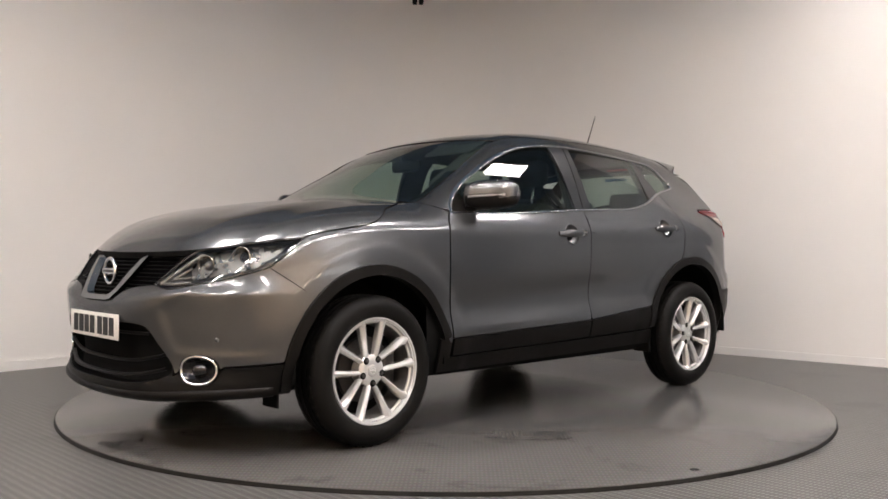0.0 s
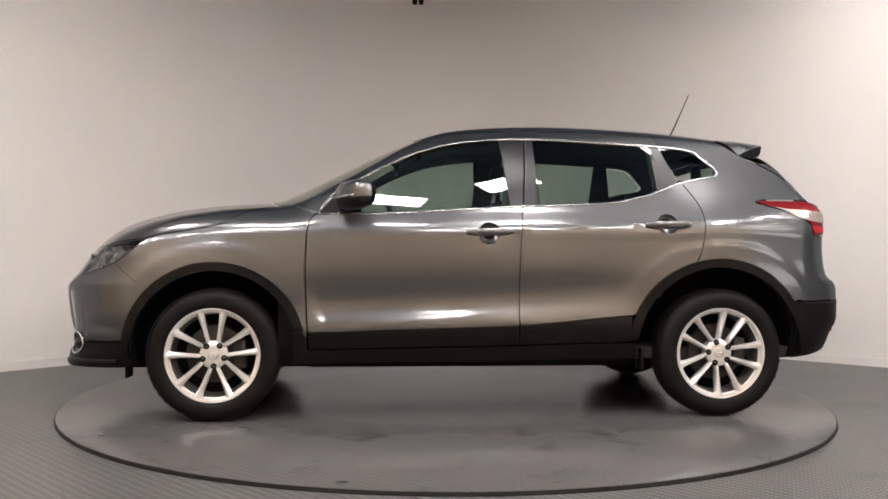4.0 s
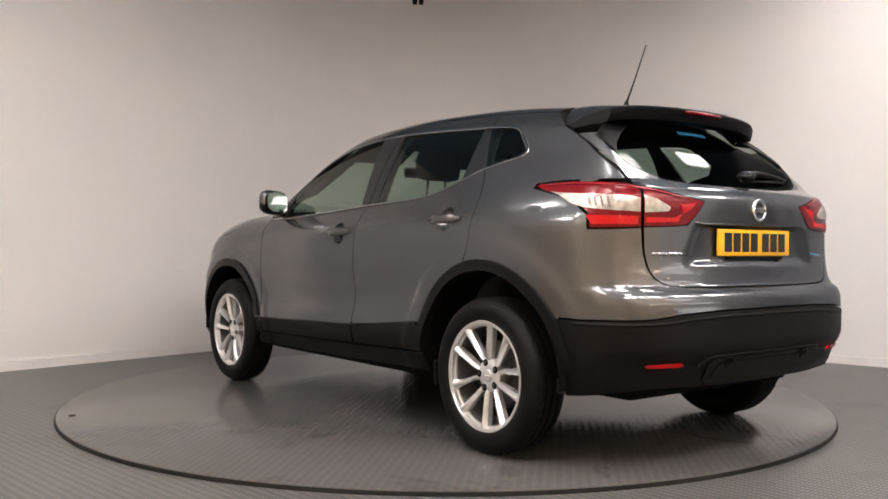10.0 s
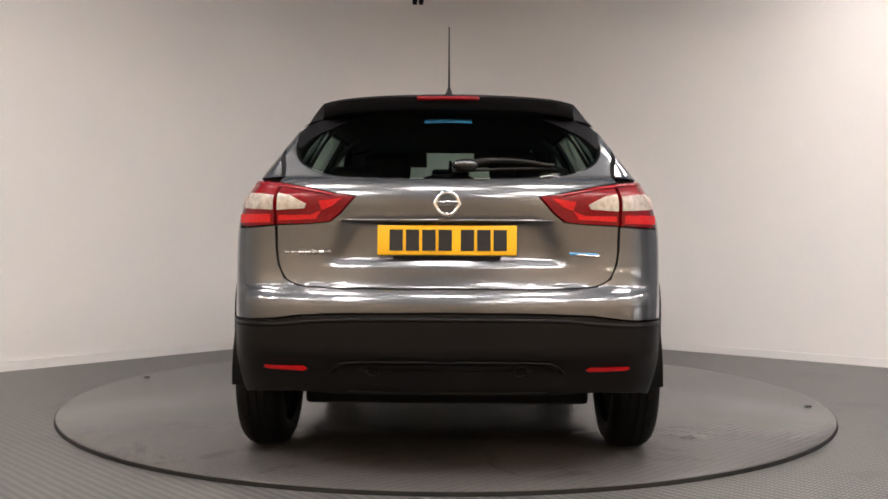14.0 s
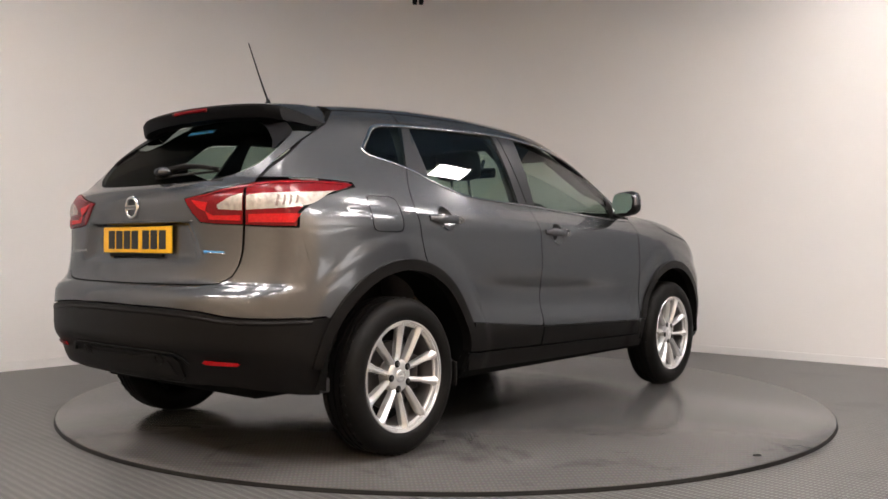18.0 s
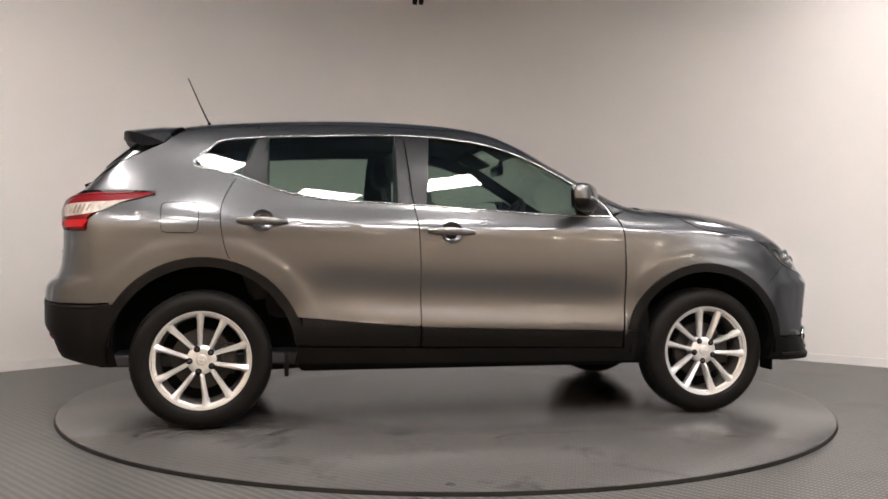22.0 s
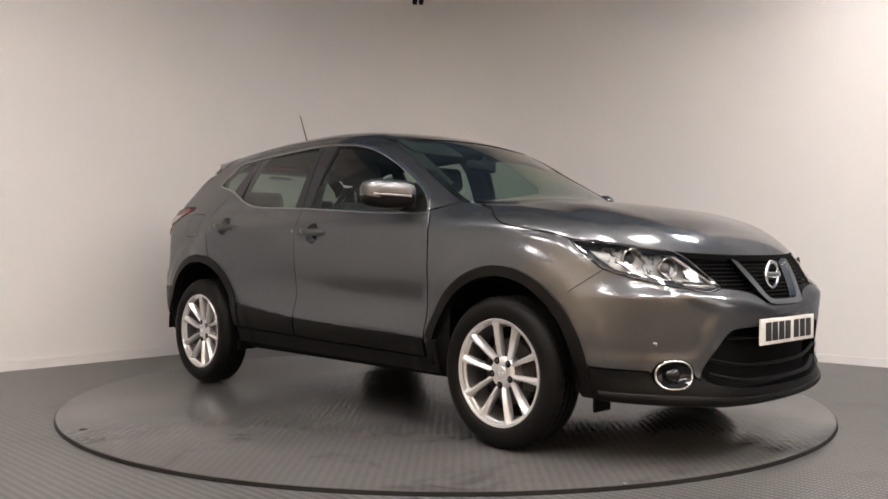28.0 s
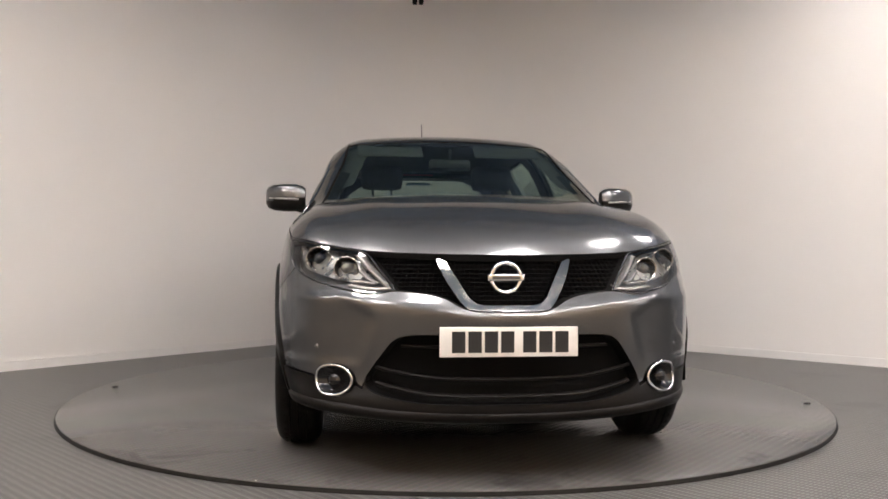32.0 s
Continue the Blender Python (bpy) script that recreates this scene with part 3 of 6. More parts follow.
def skin(bm, outline, mapping, step=0.03, gap=0.0023, off=0.0, lip=0.018, sign=1, holes=()):
    """A sheet cut to an outline in a plane and laid on the body, with its rim turned in."""
    poly = np.array([tuple(p) for p in outline], float)
    keep = np.linalg.norm(poly - np.roll(poly, 1, 0), axis=1) > 1e-5
    poly = resample(shrink(poly[keep], gap), step)
    lo, hi = poly.min(0), poly.max(0)
    gx, gy = np.meshgrid(np.arange(lo[0] + step / 2, hi[0], step), np.arange(lo[1] + step / 2, hi[1], step * 0.866))
    gx = gx + (np.arange(gx.shape[0]) % 2)[:, None] * step / 2
    grid = np.stack([gx.ravel(), gy.ravel()], 1)
    cut = [resample(shrink(np.array(h, float), -gap), step) for h in holes]
    grid = grid[inside(poly, grid)] if len(grid) else grid
    for h in cut:
        grid = grid[~inside(h, grid)]
    rim = np.concatenate([poly] + cut)
    if len(grid):
        d = np.min(np.linalg.norm(grid[:, None, :] - rim[None, :, :], axis=2), axis=1)
        grid = grid[d > step * 0.45]
    verts = [Vector(p) for p in np.concatenate([rim, grid])]
    edges, at = [], 0
    for loop in [poly] + cut:
        edges += [(at + i, at + (i + 1) % len(loop)) for i in range(len(loop))]
        at += len(loop)
    v2, _, faces, *_ = geometry.delaunay_2d_cdt(verts, edges, [], 0, 1e-7)
    v2 = np.array([tuple(v) for v in v2])
    tri = np.array([f for f in faces if len(f) == 3])
    mid = v2[tri].mean(1)
    ok = inside(poly, mid)
    for h in cut:
        ok &= ~inside(h, mid)
    tri = tri[ok]
    p3 = mapping(v2, off)
    grads = np.stack([shape(*(p3 + d).T) - shape(*(p3 - d).T) for d in np.eye(3) * 0.0015], 1)
    if mapping is on_glass:
        dx, dz = [(mapping(v2 + d, off) - mapping(v2 - d, off))[:, 1] / 0.004 for d in np.eye(2) * 0.002]
        grads = np.stack([-dx, np.ones_like(dx), -dz], 1)
    if mapping is on_rear_glass:
        gy, gz = [(tail_terms(p3[:, 1] + a, p3[:, 2] + b) - tail_terms(p3[:, 1] - a, p3[:, 2] - b)) @ TAIL_FIT / 0.004 for a, b in ((0.002, 0), (0, 0.002))]
        grads = np.stack([-np.ones_like(gy), gy, gz], 1)
    grads = grads / (np.linalg.norm(grads, axis=1)[:, None] + 1e-12)
    grads[:, 1] *= sign
    if mapping is on_side:
        tri = tri[np.all(p3[tri][:, :, 1] > 0.3, axis=1)]
    p3[:, 1] *= sign
    used = sorted(set(tri.ravel()))
    vs = {i: bm.verts.new(p3[i]) for i in used}
    made = []
    for t in tri:
        try:
            made.append(bm.faces.new([vs[i] for i in (t if sign > 0 else t[::-1])]))
        except ValueError:
            pass
    bmesh.ops.recalc_face_normals(bm, faces=made)
    c = sum((f.calc_center_median() for f in made), Vector()) / max(1, len(made))
    nn = sum((f.normal * f.calc_area() for f in made), Vector())
    if nn.dot(c - Vector((0, 0, 0.7))) < 0:
        bmesh.ops.reverse_faces(bm, faces=made)
    NORMALS[bm] = (len(made), [tuple(grads[i]) for i in used])
    if lip > 0:
        inner = mapping(v2, off - lip)
        inner[:, 1] *= sign
        index = {v: i for i, v in vs.items()}
        border = [e for f in made for e in f.edges if len(e.link_faces) == 1]
        low = {}
        for e in set(border):
            f = e.link_faces[0]
            a, b = e.verts
            for l in f.loops:
                if l.edge == e:
                    a, b = l.vert, l.link_loop_next.vert
            for v in (a, b):
                if v not in low:
                    q = inner[index[v]]
                    if np.linalg.norm(q - np.array(v.co)) > 4 * lip:
                        q = np.array(v.co) * 0.985
                    low[v] = bm.verts.new(q)
            turned = bm.faces.new((b, a, low[a], low[b]))
            turned.material_index = 1
            e.smooth = False
    return bm


def panel(name, outline, mapping, material, parent, label="", sides=(1,), **kw):
    made = []
    for s in sides:
        bm = bmesh.new()
        skin(bm, outline, mapping, sign=s, **kw)
        count, normals = NORMALS.pop(bm)
        ob = part(name, bm, material, parent, label)
        me = ob.data
        me.materials.append(SEAM_SHADE if material is PAINT else material)
        # the skin's own normals on its face, plain ones on its turned rim
        at = [Vector((0, 0, 0))] * len(me.loops)
        for poly in me.polygons:
            for k in poly.loop_indices:
                at[k] = normals[me.loops[k].vertex_index] if poly.index < count else poly.normal
        me.normals_split_custom_set(at)
        made.append(ob)
    return made


def both(outline):
    """A half outline from the middle line out, closed by its mirror image."""
    half = [tuple(p) for p in outline]
    return half + [(p[0], -p[1]) for p in half[::-1] if abs(p[1]) > 1e-6]


def both_round(outline):
    half = [tuple(p) for p in outline]
    return half + [(-p[0], p[1]) for p in half[::-1] if abs(p[0]) > 1e-6]


def strip(bm, line, mapping, half, off, sign=1, rise=0.003):
    """A narrow moulding that follows a line on the skin."""
    p = np.array([tuple(q) for q in line], float)
    d = np.gradient(p, axis=0)
    n = np.stack([-d[:, 1], d[:, 0]], 1) / (np.linalg.norm(d, axis=1)[:, None] + 1e-9)
    rows = []
    for k, o in ((-1, off - 0.006), (-0.8, off + rise * 0.6), (0, off + rise), (0.8, off + rise * 0.6), (1, off - 0.006)):
        q = mapping(p + n * half * k, o)
        q[:, 1] *= sign
        rows.append([bm.verts.new(v) for v in q])
    for a, b in zip(rows, rows[1:]):
        for i in range(len(p) - 1):
            bm.faces.new((a[i], a[i + 1], b[i + 1], b[i]))
    bmesh.ops.recalc_face_normals(bm, faces=bm.faces)
    return bm


car = new("car")
tagged(car, "dark metallic grey five-door crossover with silver alloy wheels on the turntable", "car")

# ---- lines of the side, x and height
def arc(cx, cz, r, a0, a1, n=24):
    return [(cx + r * math.cos(radians(a0 + (a1 - a0) * i / n)), cz + r * math.sin(radians(a0 + (a1 - a0) * i / n))) for i in range(n + 1)]


AXLE_F, AXLE_R, HUB_Z = 1.323, -1.323, 0.338
ARCH_F, ARCH_R = 0.470, 0.498
WELL_F, WELL_R = 0.418, 0.446
CF_X, CF_Z, CR_X, CR_Z = AXLE_F - 0.004, HUB_Z + 0.008, AXLE_R + 0.007, HUB_Z + 0.006
BELT = spline([(0.80, 1.062), (0.55, 1.066), (0.343, 1.074), (0.0, 1.095), (-0.30, 1.112), (-0.64, 1.126), (-0.80, 1.140), (-0.96, 1.178), (-1.15, 1.248), (-1.36, 1.292)], 6)
DLO_TOP = spline([(0.80, 1.062), (0.775, 1.115), (0.70, 1.185), (0.56, 1.270), (0.41, 1.350), (0.26, 1.412), (0.10, 1.455), (-0.11, 1.482), (-0.35, 1.490), (-0.63, 1.482), (-1.07, 1.458), (-1.24, 1.437), (-1.32, 1.375), (-1.375, 1.32), (-1.36, 1.292)], 6)
SEAM_F = spline([(0.845, 0.43), (0.857, 0.66), (0.858, 0.857), (0.848, 1.00), (0.815, 1.062)], 8)
SEAM_M = spline([(-0.245, 0.40), (-0.246, 0.66), (-0.249, 0.851), (-0.258, 0.997), (-0.274, 1.111)], 8)
SEAM_R = spline([(-1.150, 1.252), (-1.180, 1.210), (-1.212, 1.150), (-1.234, 1.081), (-1.234, 0.993), (-1.212, 0.876), (-1.180, 0.808)], 8)
CLAD = lambda x: 0.452 + 0.0 * x + 0.03 * max(0, 0.85 - x) + 0.062 * max(0, -0.25 - x)


def belt_between(x0, x1, line):
    return [tuple(p) for p in line if min(x0, x1) < p[0] < max(x0, x1)]


HANDLES = {"front_door": (-0.086, 0.966, 0.056), "rear_door": (-1.035, 1.020, 0.054)}
FUEL = (-1.428, 1.030, 0.088, 0.075)


def ring_of(cx, cz, rx, rz, power=2.0, n=28):
    out = []
    for i in range(n):
        c, q = math.cos(2 * math.pi * i / n), math.sin(2 * math.pi * i / n)
        out.append((cx + rx * math.copysign(abs(c) ** (2 / power), c), cz + rz * math.copysign(abs(q) ** (2 / power), q)))
    return out


def side_panels():
    door_f = [tuple(p) for p in SEAM_F if p[1] > CLAD(0.845)] + belt_between(0.80, -0.274, BELT) + [tuple(p) for p in SEAM_M[::-1] if p[1] > CLAD(-0.25)] + [(x, CLAD(x)) for x in np.linspace(-0.24, 0.84, 12)]
    ang = math.degrees(math.atan2(0.808 - CR_Z, -1.180 - CR_X))
    arc_d = [p for p in arc(CR_X, CR_Z, ARCH_R - 0.02, ang, 10) if p[1] > CLAD(-0.85)]
    door_r = [tuple(p) for p in SEAM_M if p[1] > CLAD(-0.25)] + belt_between(-0.274, -1.150, BELT) + [tuple(p) for p in SEAM_R] + arc_d + [(x, CLAD(x)) for x in np.linspace(-0.86, -0.26, 8)]
    arc_f = [p for p in arc(CF_X, CF_Z, ARCH_F - 0.02, 165, 42)]
    fender = [(0.862, 0.43)] + [(p[0] + 0.003, p[1]) for p in SEAM_F] + [(0.86, 1.085), (0.95, 1.112), (1.04, 1.105)] + \
        [tuple(p) for p in spline([(1.187, 1.068), (1.25, 1.028), (1.32, 0.997), (1.46, 0.972), (1.606, 0.948), (1.67, 0.930)], 6)] + [(1.672, 0.926), (1.72, 0.886), (1.775, 0.843), (1.828, 0.804), (1.76, 0.752), (1.685, 0.698)] + arc_f[::-1]
    for s, side in ((1, "left"), (-1, "right")):
        h1 = HANDLES["front_door"]
        h2 = HANDLES["rear_door"]
        d1 = panel("front_door", door_f, on_side, PAINT, car, sides=(s,), step=0.018, holes=[ring_of(h1[0], h1[1], h1[2], h1[2])])[0]
        d2 = panel("rear_door", door_r, on_side, PAINT, car, sides=(s,), step=0.018, holes=[ring_of(h2[0], h2[1], h2[2], h2[2])])[0]
        DOORS[s] = (d1, d2)
        panel("front_wing", fender, on_side, PAINT, car, sides=(s,), step=0.02)
        low_f = [(x, CLAD(x)) for x in np.linspace(0.842, -0.243, 12)] + [(-0.243, 0.385), (0.842, 0.365)]
        low_r = [(x, CLAD(x)) for x in np.linspace(-0.249, -0.84, 10)] + [(-0.845, 0.46), (-0.865, 0.40), (-0.249, 0.385)]
        panel("door_cladding", low_f, on_side, BLACK_PLASTIC, d1, sides=(s,), off=0.004)
        panel("door_cladding", low_r, on_side, BLACK_PLASTIC, d2, sides=(s,), off=0.004)
        sill = [(0.925, 0.455), (0.852, 0.455), (0.852, 0.362), (-0.25, 0.380), (-0.865, 0.396), (-0.88, 0.308), (-0.2, 0.296), (0.925, 0.286)]
        panel("sill_cladding", sill, on_side, BLACK_PLASTIC, car, sides=(s,))
        qa = [p for p in arc(CR_X, CR_Z, ARCH_R - 0.02, ang + 0.5, 148)]
        roof_z = lambda x, y: float(on_top([(x, y)])[0, 2])
        quarter = qa[::-1] + [tuple(p) for p in SEAM_R[::-1]] + belt_between(-1.150, -1.36, BELT) + [tuple(p) for p in DLO_TOP[::-1] if p[0] < -1.06 and p[1] > 1.30] + [(-1.06, 1.4585)] + \
            [(x, roof_z(x, EDGE_Y(x))) for x in np.linspace(-1.06, -1.43, 8)] + [(-1.49, 1.452), (-1.534, 1.416), (-1.622, 1.371), (-1.696, 1.330), (-1.808, 1.251), (-1.864, 1.207), (-1.912, 1.162), (-1.83, 1.160), (-1.70, 1.162), (-1.55, 1.156), (-1.548, 1.138), (-1.73, 1.092), (-1.81, 1.055), (-1.855, 1.020), (-1.862, 0.963), (-1.82, 0.80), (-1.755, 0.615)]
        flap = ring_of(FUEL[0], FUEL[1], FUEL[2], FUEL[3], 6.0, 40)
        quarter_panel = panel("rear_quarter_panel", quarter, on_side, PAINT, car, sides=(s,), step=0.022, holes=[flap] if s < 0 else [])[0]
        if s < 0:
            panel("fuel_flap", flap, on_side, PAINT, quarter_panel, "painted fuel filler flap", sides=(s,))
        rail = [tuple(p) for p in DLO_TOP if p[0] > -1.06] + [(-1.06, 1.4585)] + [(x, roof_z(x, EDGE_Y(x))) for x in np.linspace(-1.06, 0.93, 40)] + [(0.95, 1.112), (0.86, 1.085)]
        rail = rail[1:]
        panel("roof_rail", rail, on_side, PAINT, car, sides=(s,))
        for cx, cz, ro, ri, a0, a1 in ((CF_X, CF_Z, ARCH_F, WELL_F, 166, -8), (CR_X, CR_Z, ARCH_R, WELL_R, 172, 8)):
            ring = arc(cx, cz, ro, a0, a1, 40) + arc(cx, cz, ri, a1, a0, 40)
            panel("wheel_arch_trim", ring, on_side, BLACK_PLASTIC, car, sides=(s,), off=0.012, lip=0.05, step=0.02)


EDGE_Y = lambda x: float(np.interp(x, [-1.75, -1.5, -0.4, 0.2, 0.45, 0.93], [0.50, 0.53, 0.565, 0.575, 0.60, 0.715]))
DOORS = {}
side_panels()


def top_panels():
    hood_side = [tuple(p) for p in spline([(1.187, 1.068), (1.25, 1.028), (1.32, 0.997), (1.46, 0.972), (1.606, 0.948), (1.70, 0.922)], 6)]
    edge = [(q[0], q[1]) for q in on_side(hood_side)]
    front = [(q[0], q[1]) for q in on_nose(spline([(0.955, 0.926), (0.85, 0.917), (0.738, 0.901), (0.60, 0.880), (0.45, 0.868), (0.25, 0.862), (0.0, 0.860)], 5))]
    hood = both([(1.14, 0.0), (1.12, 0.3), (1.06, 0.60), (1.04, 0.70)] + edge[:-1] + front)
    panel("bonnet", hood, on_top, PAINT, car, step=0.026)
    roof = both([(0.30, 0.0), (0.285, 0.3), (0.24, EDGE_Y(0.24))] + [(x, EDGE_Y(x)) for x in np.linspace(0.1, -1.43, 24)] + [(-1.448, 0.3), (-1.455, 0.0)])
    panel("roof", roof, on_top, PAINT, car, step=0.045)
    screen = both([(0.31, 0.0), (0.295, 0.3), (0.25, EDGE_Y(0.25))] + [(x, EDGE_Y(x)) for x in np.linspace(0.32, 0.93, 14)] + [(1.03, 0.60), (1.09, 0.3), (1.11, 0.0)])
    panel("windscreen", screen, on_top, GLASS, car, "green-tinted windscreen", off=-0.004, lip=0.0, step=0.05)


top_panels()


def inner_body():
    for s in (1, -1):
        under = [(1.00, 0.27), (1.00, 0.62), (0.90, 0.80), (0.90, 1.06)] + [(p[0], p[1] - 0.02) for p in BELT if p[0] < 0.79] + [(-1.45, 1.30), (-1.55, 1.15), (-1.75, 1.0), (-1.75, 0.84), (-1.3, 0.85), (-1.0, 0.78), (-0.86, 0.60), (-0.86, 0.28)]
        panel("body_frame", under, on_side, SEAM_SHADE, car, sides=(s,), off=-0.024, lip=0.0, step=0.06)
    panel("nose_frame", both_round([(0.0, 0.64), (0.12, 0.64), (0.20, 0.68), (0.40, 0.70), (0.60, 0.72), (0.85, 0.80), (0.93, 0.70), (0.93, 0.30), (0.52, 0.30), (0.52, 0.40), (0.42, 0.555), (0.0, 0.575)]), on_nose, SEAM_SHADE, car, off=-0.024, lip=0.0, step=0.05)
    panel("tail_frame", both_round([(0.0, 1.13), (0.40, 1.14), (0.62, 1.20), (0.80, 1.14), (0.80, 0.35), (0.0, 0.36)]), on_tail, SEAM_SHADE, car, off=-0.030, lip=0.0, step=0.05)


inner_body()


def glazing():
    ins = 0.006
    top = [tuple(p) for p in DLO_TOP]
    for s in (1, -1):
        d1, d2 = DOORS[s]
        inner_top = lambda x0, x1: [(p[0], p[1] - ins) for p in top if min(x0, x1) < p[0] < max(x0, x1)]
        inner_bot = lambda x0, x1: [(p[0], p[1] + 0.003) for p in belt_between(x0, x1, BELT)]
        g1 = inner_bot(0.72, -0.255) + inner_top(-0.255, 0.72)[::-1]
        g2 = inner_bot(-0.30, -1.11) + inner_top(-1.04, -0.30)[::-1]
        g3 = [(-1.13, 1.247), (-1.34, 1.296), (-1.362, 1.322), (-1.31, 1.378), (-1.232, 1.430), (-1.062, 1.450)]
        for n, g, p in (("window_glass", g1, d1), ("window_glass", g2, d2), ("quarter_glass", g3, car)):
            panel(n, g, on_glass, GLASS, p, "tinted glass", sides=(s,), off=-0.011, lip=0.0, step=0.05)
        b1 = [(-0.274, 1.112), (-0.205, 1.108), (-0.165, 1.478), (-0.305, 1.488)]
        b2 = [(-0.278, 1.113), (-0.355, 1.118), (-0.355, 1.486), (-0.309, 1.488)]
        panel("pillar_trim", b1, on_side, PILLAR, d1, sides=(s,), off=-0.003)
        panel("pillar_trim", b2, on_side, PILLAR, d2, sides=(s,), off=-0.003)
        c1 = [(-1.015, 1.200), (-1.148, 1.254), (-1.062, 1.452), (-1.005, 1.458)]
        panel("pillar_trim", c1, on_side, PILLAR, d2, sides=(s,), off=-0.003)
        m1 = [(0.79, 1.066), (0.60, 1.069), (0.61, 1.225), (0.70, 1.172), (0.768, 1.105)]
        panel("mirror_base", m1, on_side, BLACK_PLASTIC, d1, sides=(s,), off=-0.002)
        bm = bmesh.new()
        strip(bm, BELT, on_side, 0.006, 0.002, s)
        strip(bm, DLO_TOP, on_side, 0.008, 0.002, s)
        part("window_surround", bm, SATIN, car, "satin chrome window surround")


glazing()


# ---------------------------------------------------------------- front end
GREY_PLASTIC = plain("grey_plastic", (0.06, 0.058, 0.055), 0.5, grain=0.15, bump=0.2, bump_size=800)
SILVER_BOWL = plain("bright_reflector", (0.36, 0.35, 0.33), 0.22, 1.0, grain=0.12, grain_size=25, rvar=0.08)
LAMP_BACK = plain("lamp_housing", (0.05, 0.05, 0.05), 0.35, 0.5, grain=0.15)
LAMP_GREY = plain("satin_lamp_metal", (0.26, 0.255, 0.245), 0.30, 0.8, grain=0.3, grain_size=30, rvar=0.1)
TAIL_CLEAR = plain("clear_tail_lens", (0.46, 0.40, 0.35), 0.25, 0.3, grain=0.6, grain_size=45, coat=0.7, bump=0.9, bump_size=70)
PLATE_W = plain("white_plate", (0.78, 0.76, 0.72), 0.35, grain=0.05, grain_size=30)
PLATE_Y = plain("yellow_plate", (0.86, 0.47, 0.015), 0.35, grain=0.05, grain_size=30)
BRIGHT = plain("bright_satin_chrome", (0.34, 0.34, 0.34), 0.14, 1.0, grain=0.04)
MESH_BLACK = plain("matt_black_mesh", (0.003, 0.003, 0.003), 0.6, grain=0.2, spec=0.05)
INK = plain("black_ink", (0.015, 0.015, 0.015), 0.5, grain=0.1)
BLUE = plain("blue_print", (0.02, 0.17, 0.36), 0.4, grain=0.1)
RED_DEEP = plain("red_lens", (0.15, 0.002, 0.005), 0.26, grain=0.3, grain_size=70, coat=0.18, spec=0.22)
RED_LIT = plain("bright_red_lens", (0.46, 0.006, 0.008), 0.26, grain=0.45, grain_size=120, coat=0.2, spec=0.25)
RIB_DARK = plain("smoked_rib", (0.16, 0.11, 0.09), 0.3, 0.3, grain=0.3, coat=0.5)
CLEAR_RIB = plain("clear_ribbed_lens", (0.20, 0.192, 0.18), 0.2, 0.45, grain=0.6, grain_size=38, coat=1.0, bump=0.6, bump_size=60)


def dish(bm, ring, mapping, depth, sign, off=0.0):
    """A hollow pressed into the skin inside a closed outline."""
    p = np.array(ring, float)
    c = p.mean(0)
    rows = []
    for f in (1.0, 0.93, 0.8, 0.6, 0.35):
        q = mapping(c + (p - c) * f, off - depth * (1 - f ** 3))
        q[:, 1] *= sign
        rows.append([bm.verts.new(v) for v in q])
    q = mapping(np.array([c]), off - depth)
    q[:, 1] *= sign
    mid = bm.verts.new(q[0])
    n = len(p)
    for a, b in zip(rows, rows[1:]):
        for i in range(n):
            bm.faces.new((a[i], a[(i + 1) % n], b[(i + 1) % n], b[i]))
    for i in range(n):
        bm.faces.new((rows[-1][i], rows[-1][(i + 1) % n], mid))
    bmesh.ops.recalc_face_normals(bm, faces=bm.faces)
    return bm


def duct(bm, outline, mapping, off0, off1):
    """The walls of an opening, from the skin inwards."""
    p = resample(np.array([tuple(q) for q in outline], float), 0.03)
    a = [bm.verts.new(v) for v in mapping(p, off0)]
    b = [bm.verts.new(v) for v in mapping(p, off1)]
    for i in range(len(p)):
        j = (i + 1) % len(p)
        bm.faces.new((a[i], a[j], b[j], b[i]))
    return bm


def along_skin(line, mapping, off, sign=1):
    q = mapping(np.array([tuple(p) for p in line], float), off)
    q[:, 1] *= sign
    return [tuple(v) for v in q]


FOG = [(p[0], p[1]) for p in ring_of(0.600, 0.385, 0.076, 0.060, 2.2, 36)]
HL_LOW = [tuple(p) for p in spline([(0.976, 0.925), (0.925, 0.876), (0.875, 0.832), (0.835, 0.802), (0.70, 0.757), (0.565, 0.728), (0.475, 0.712), (0.395, 0.727)], 5)]
HL_TOP = [tuple(p) for p in spline([(0.395, 0.727), (0.461, 0.795), (0.548, 0.866), (0.65, 0.884), (0.75, 0.898), (0.85, 0.911), (0.976, 0.925)], 5)]
ARCH_EDGE_F = [(round_nose(CF_X + math.sqrt((ARCH_F - 0.02) ** 2 - (z - CF_Z) ** 2), 0.882), z) for z in (0.695, 0.62, 0.55, 0.48, 0.415)]
GRILLE_LOW = [tuple(p) for p in spline([(0.395, 0.727), (0.285, 0.716), (0.215, 0.697), (0.155, 0.664), (0.08, 0.652), (0.0, 0.651)], 5)]
INTAKE = [tuple(p) for p in spline([(0.0, 0.563), (0.20, 0.563), (0.335, 0.560), (0.385, 0.540), (0.425, 0.49), (0.478, 0.415), (0.490, 0.385), (0.470, 0.355), (0.40, 0.330), (0.28, 0.311), (0.12, 0.307), (0.0, 0.307)], 5)]


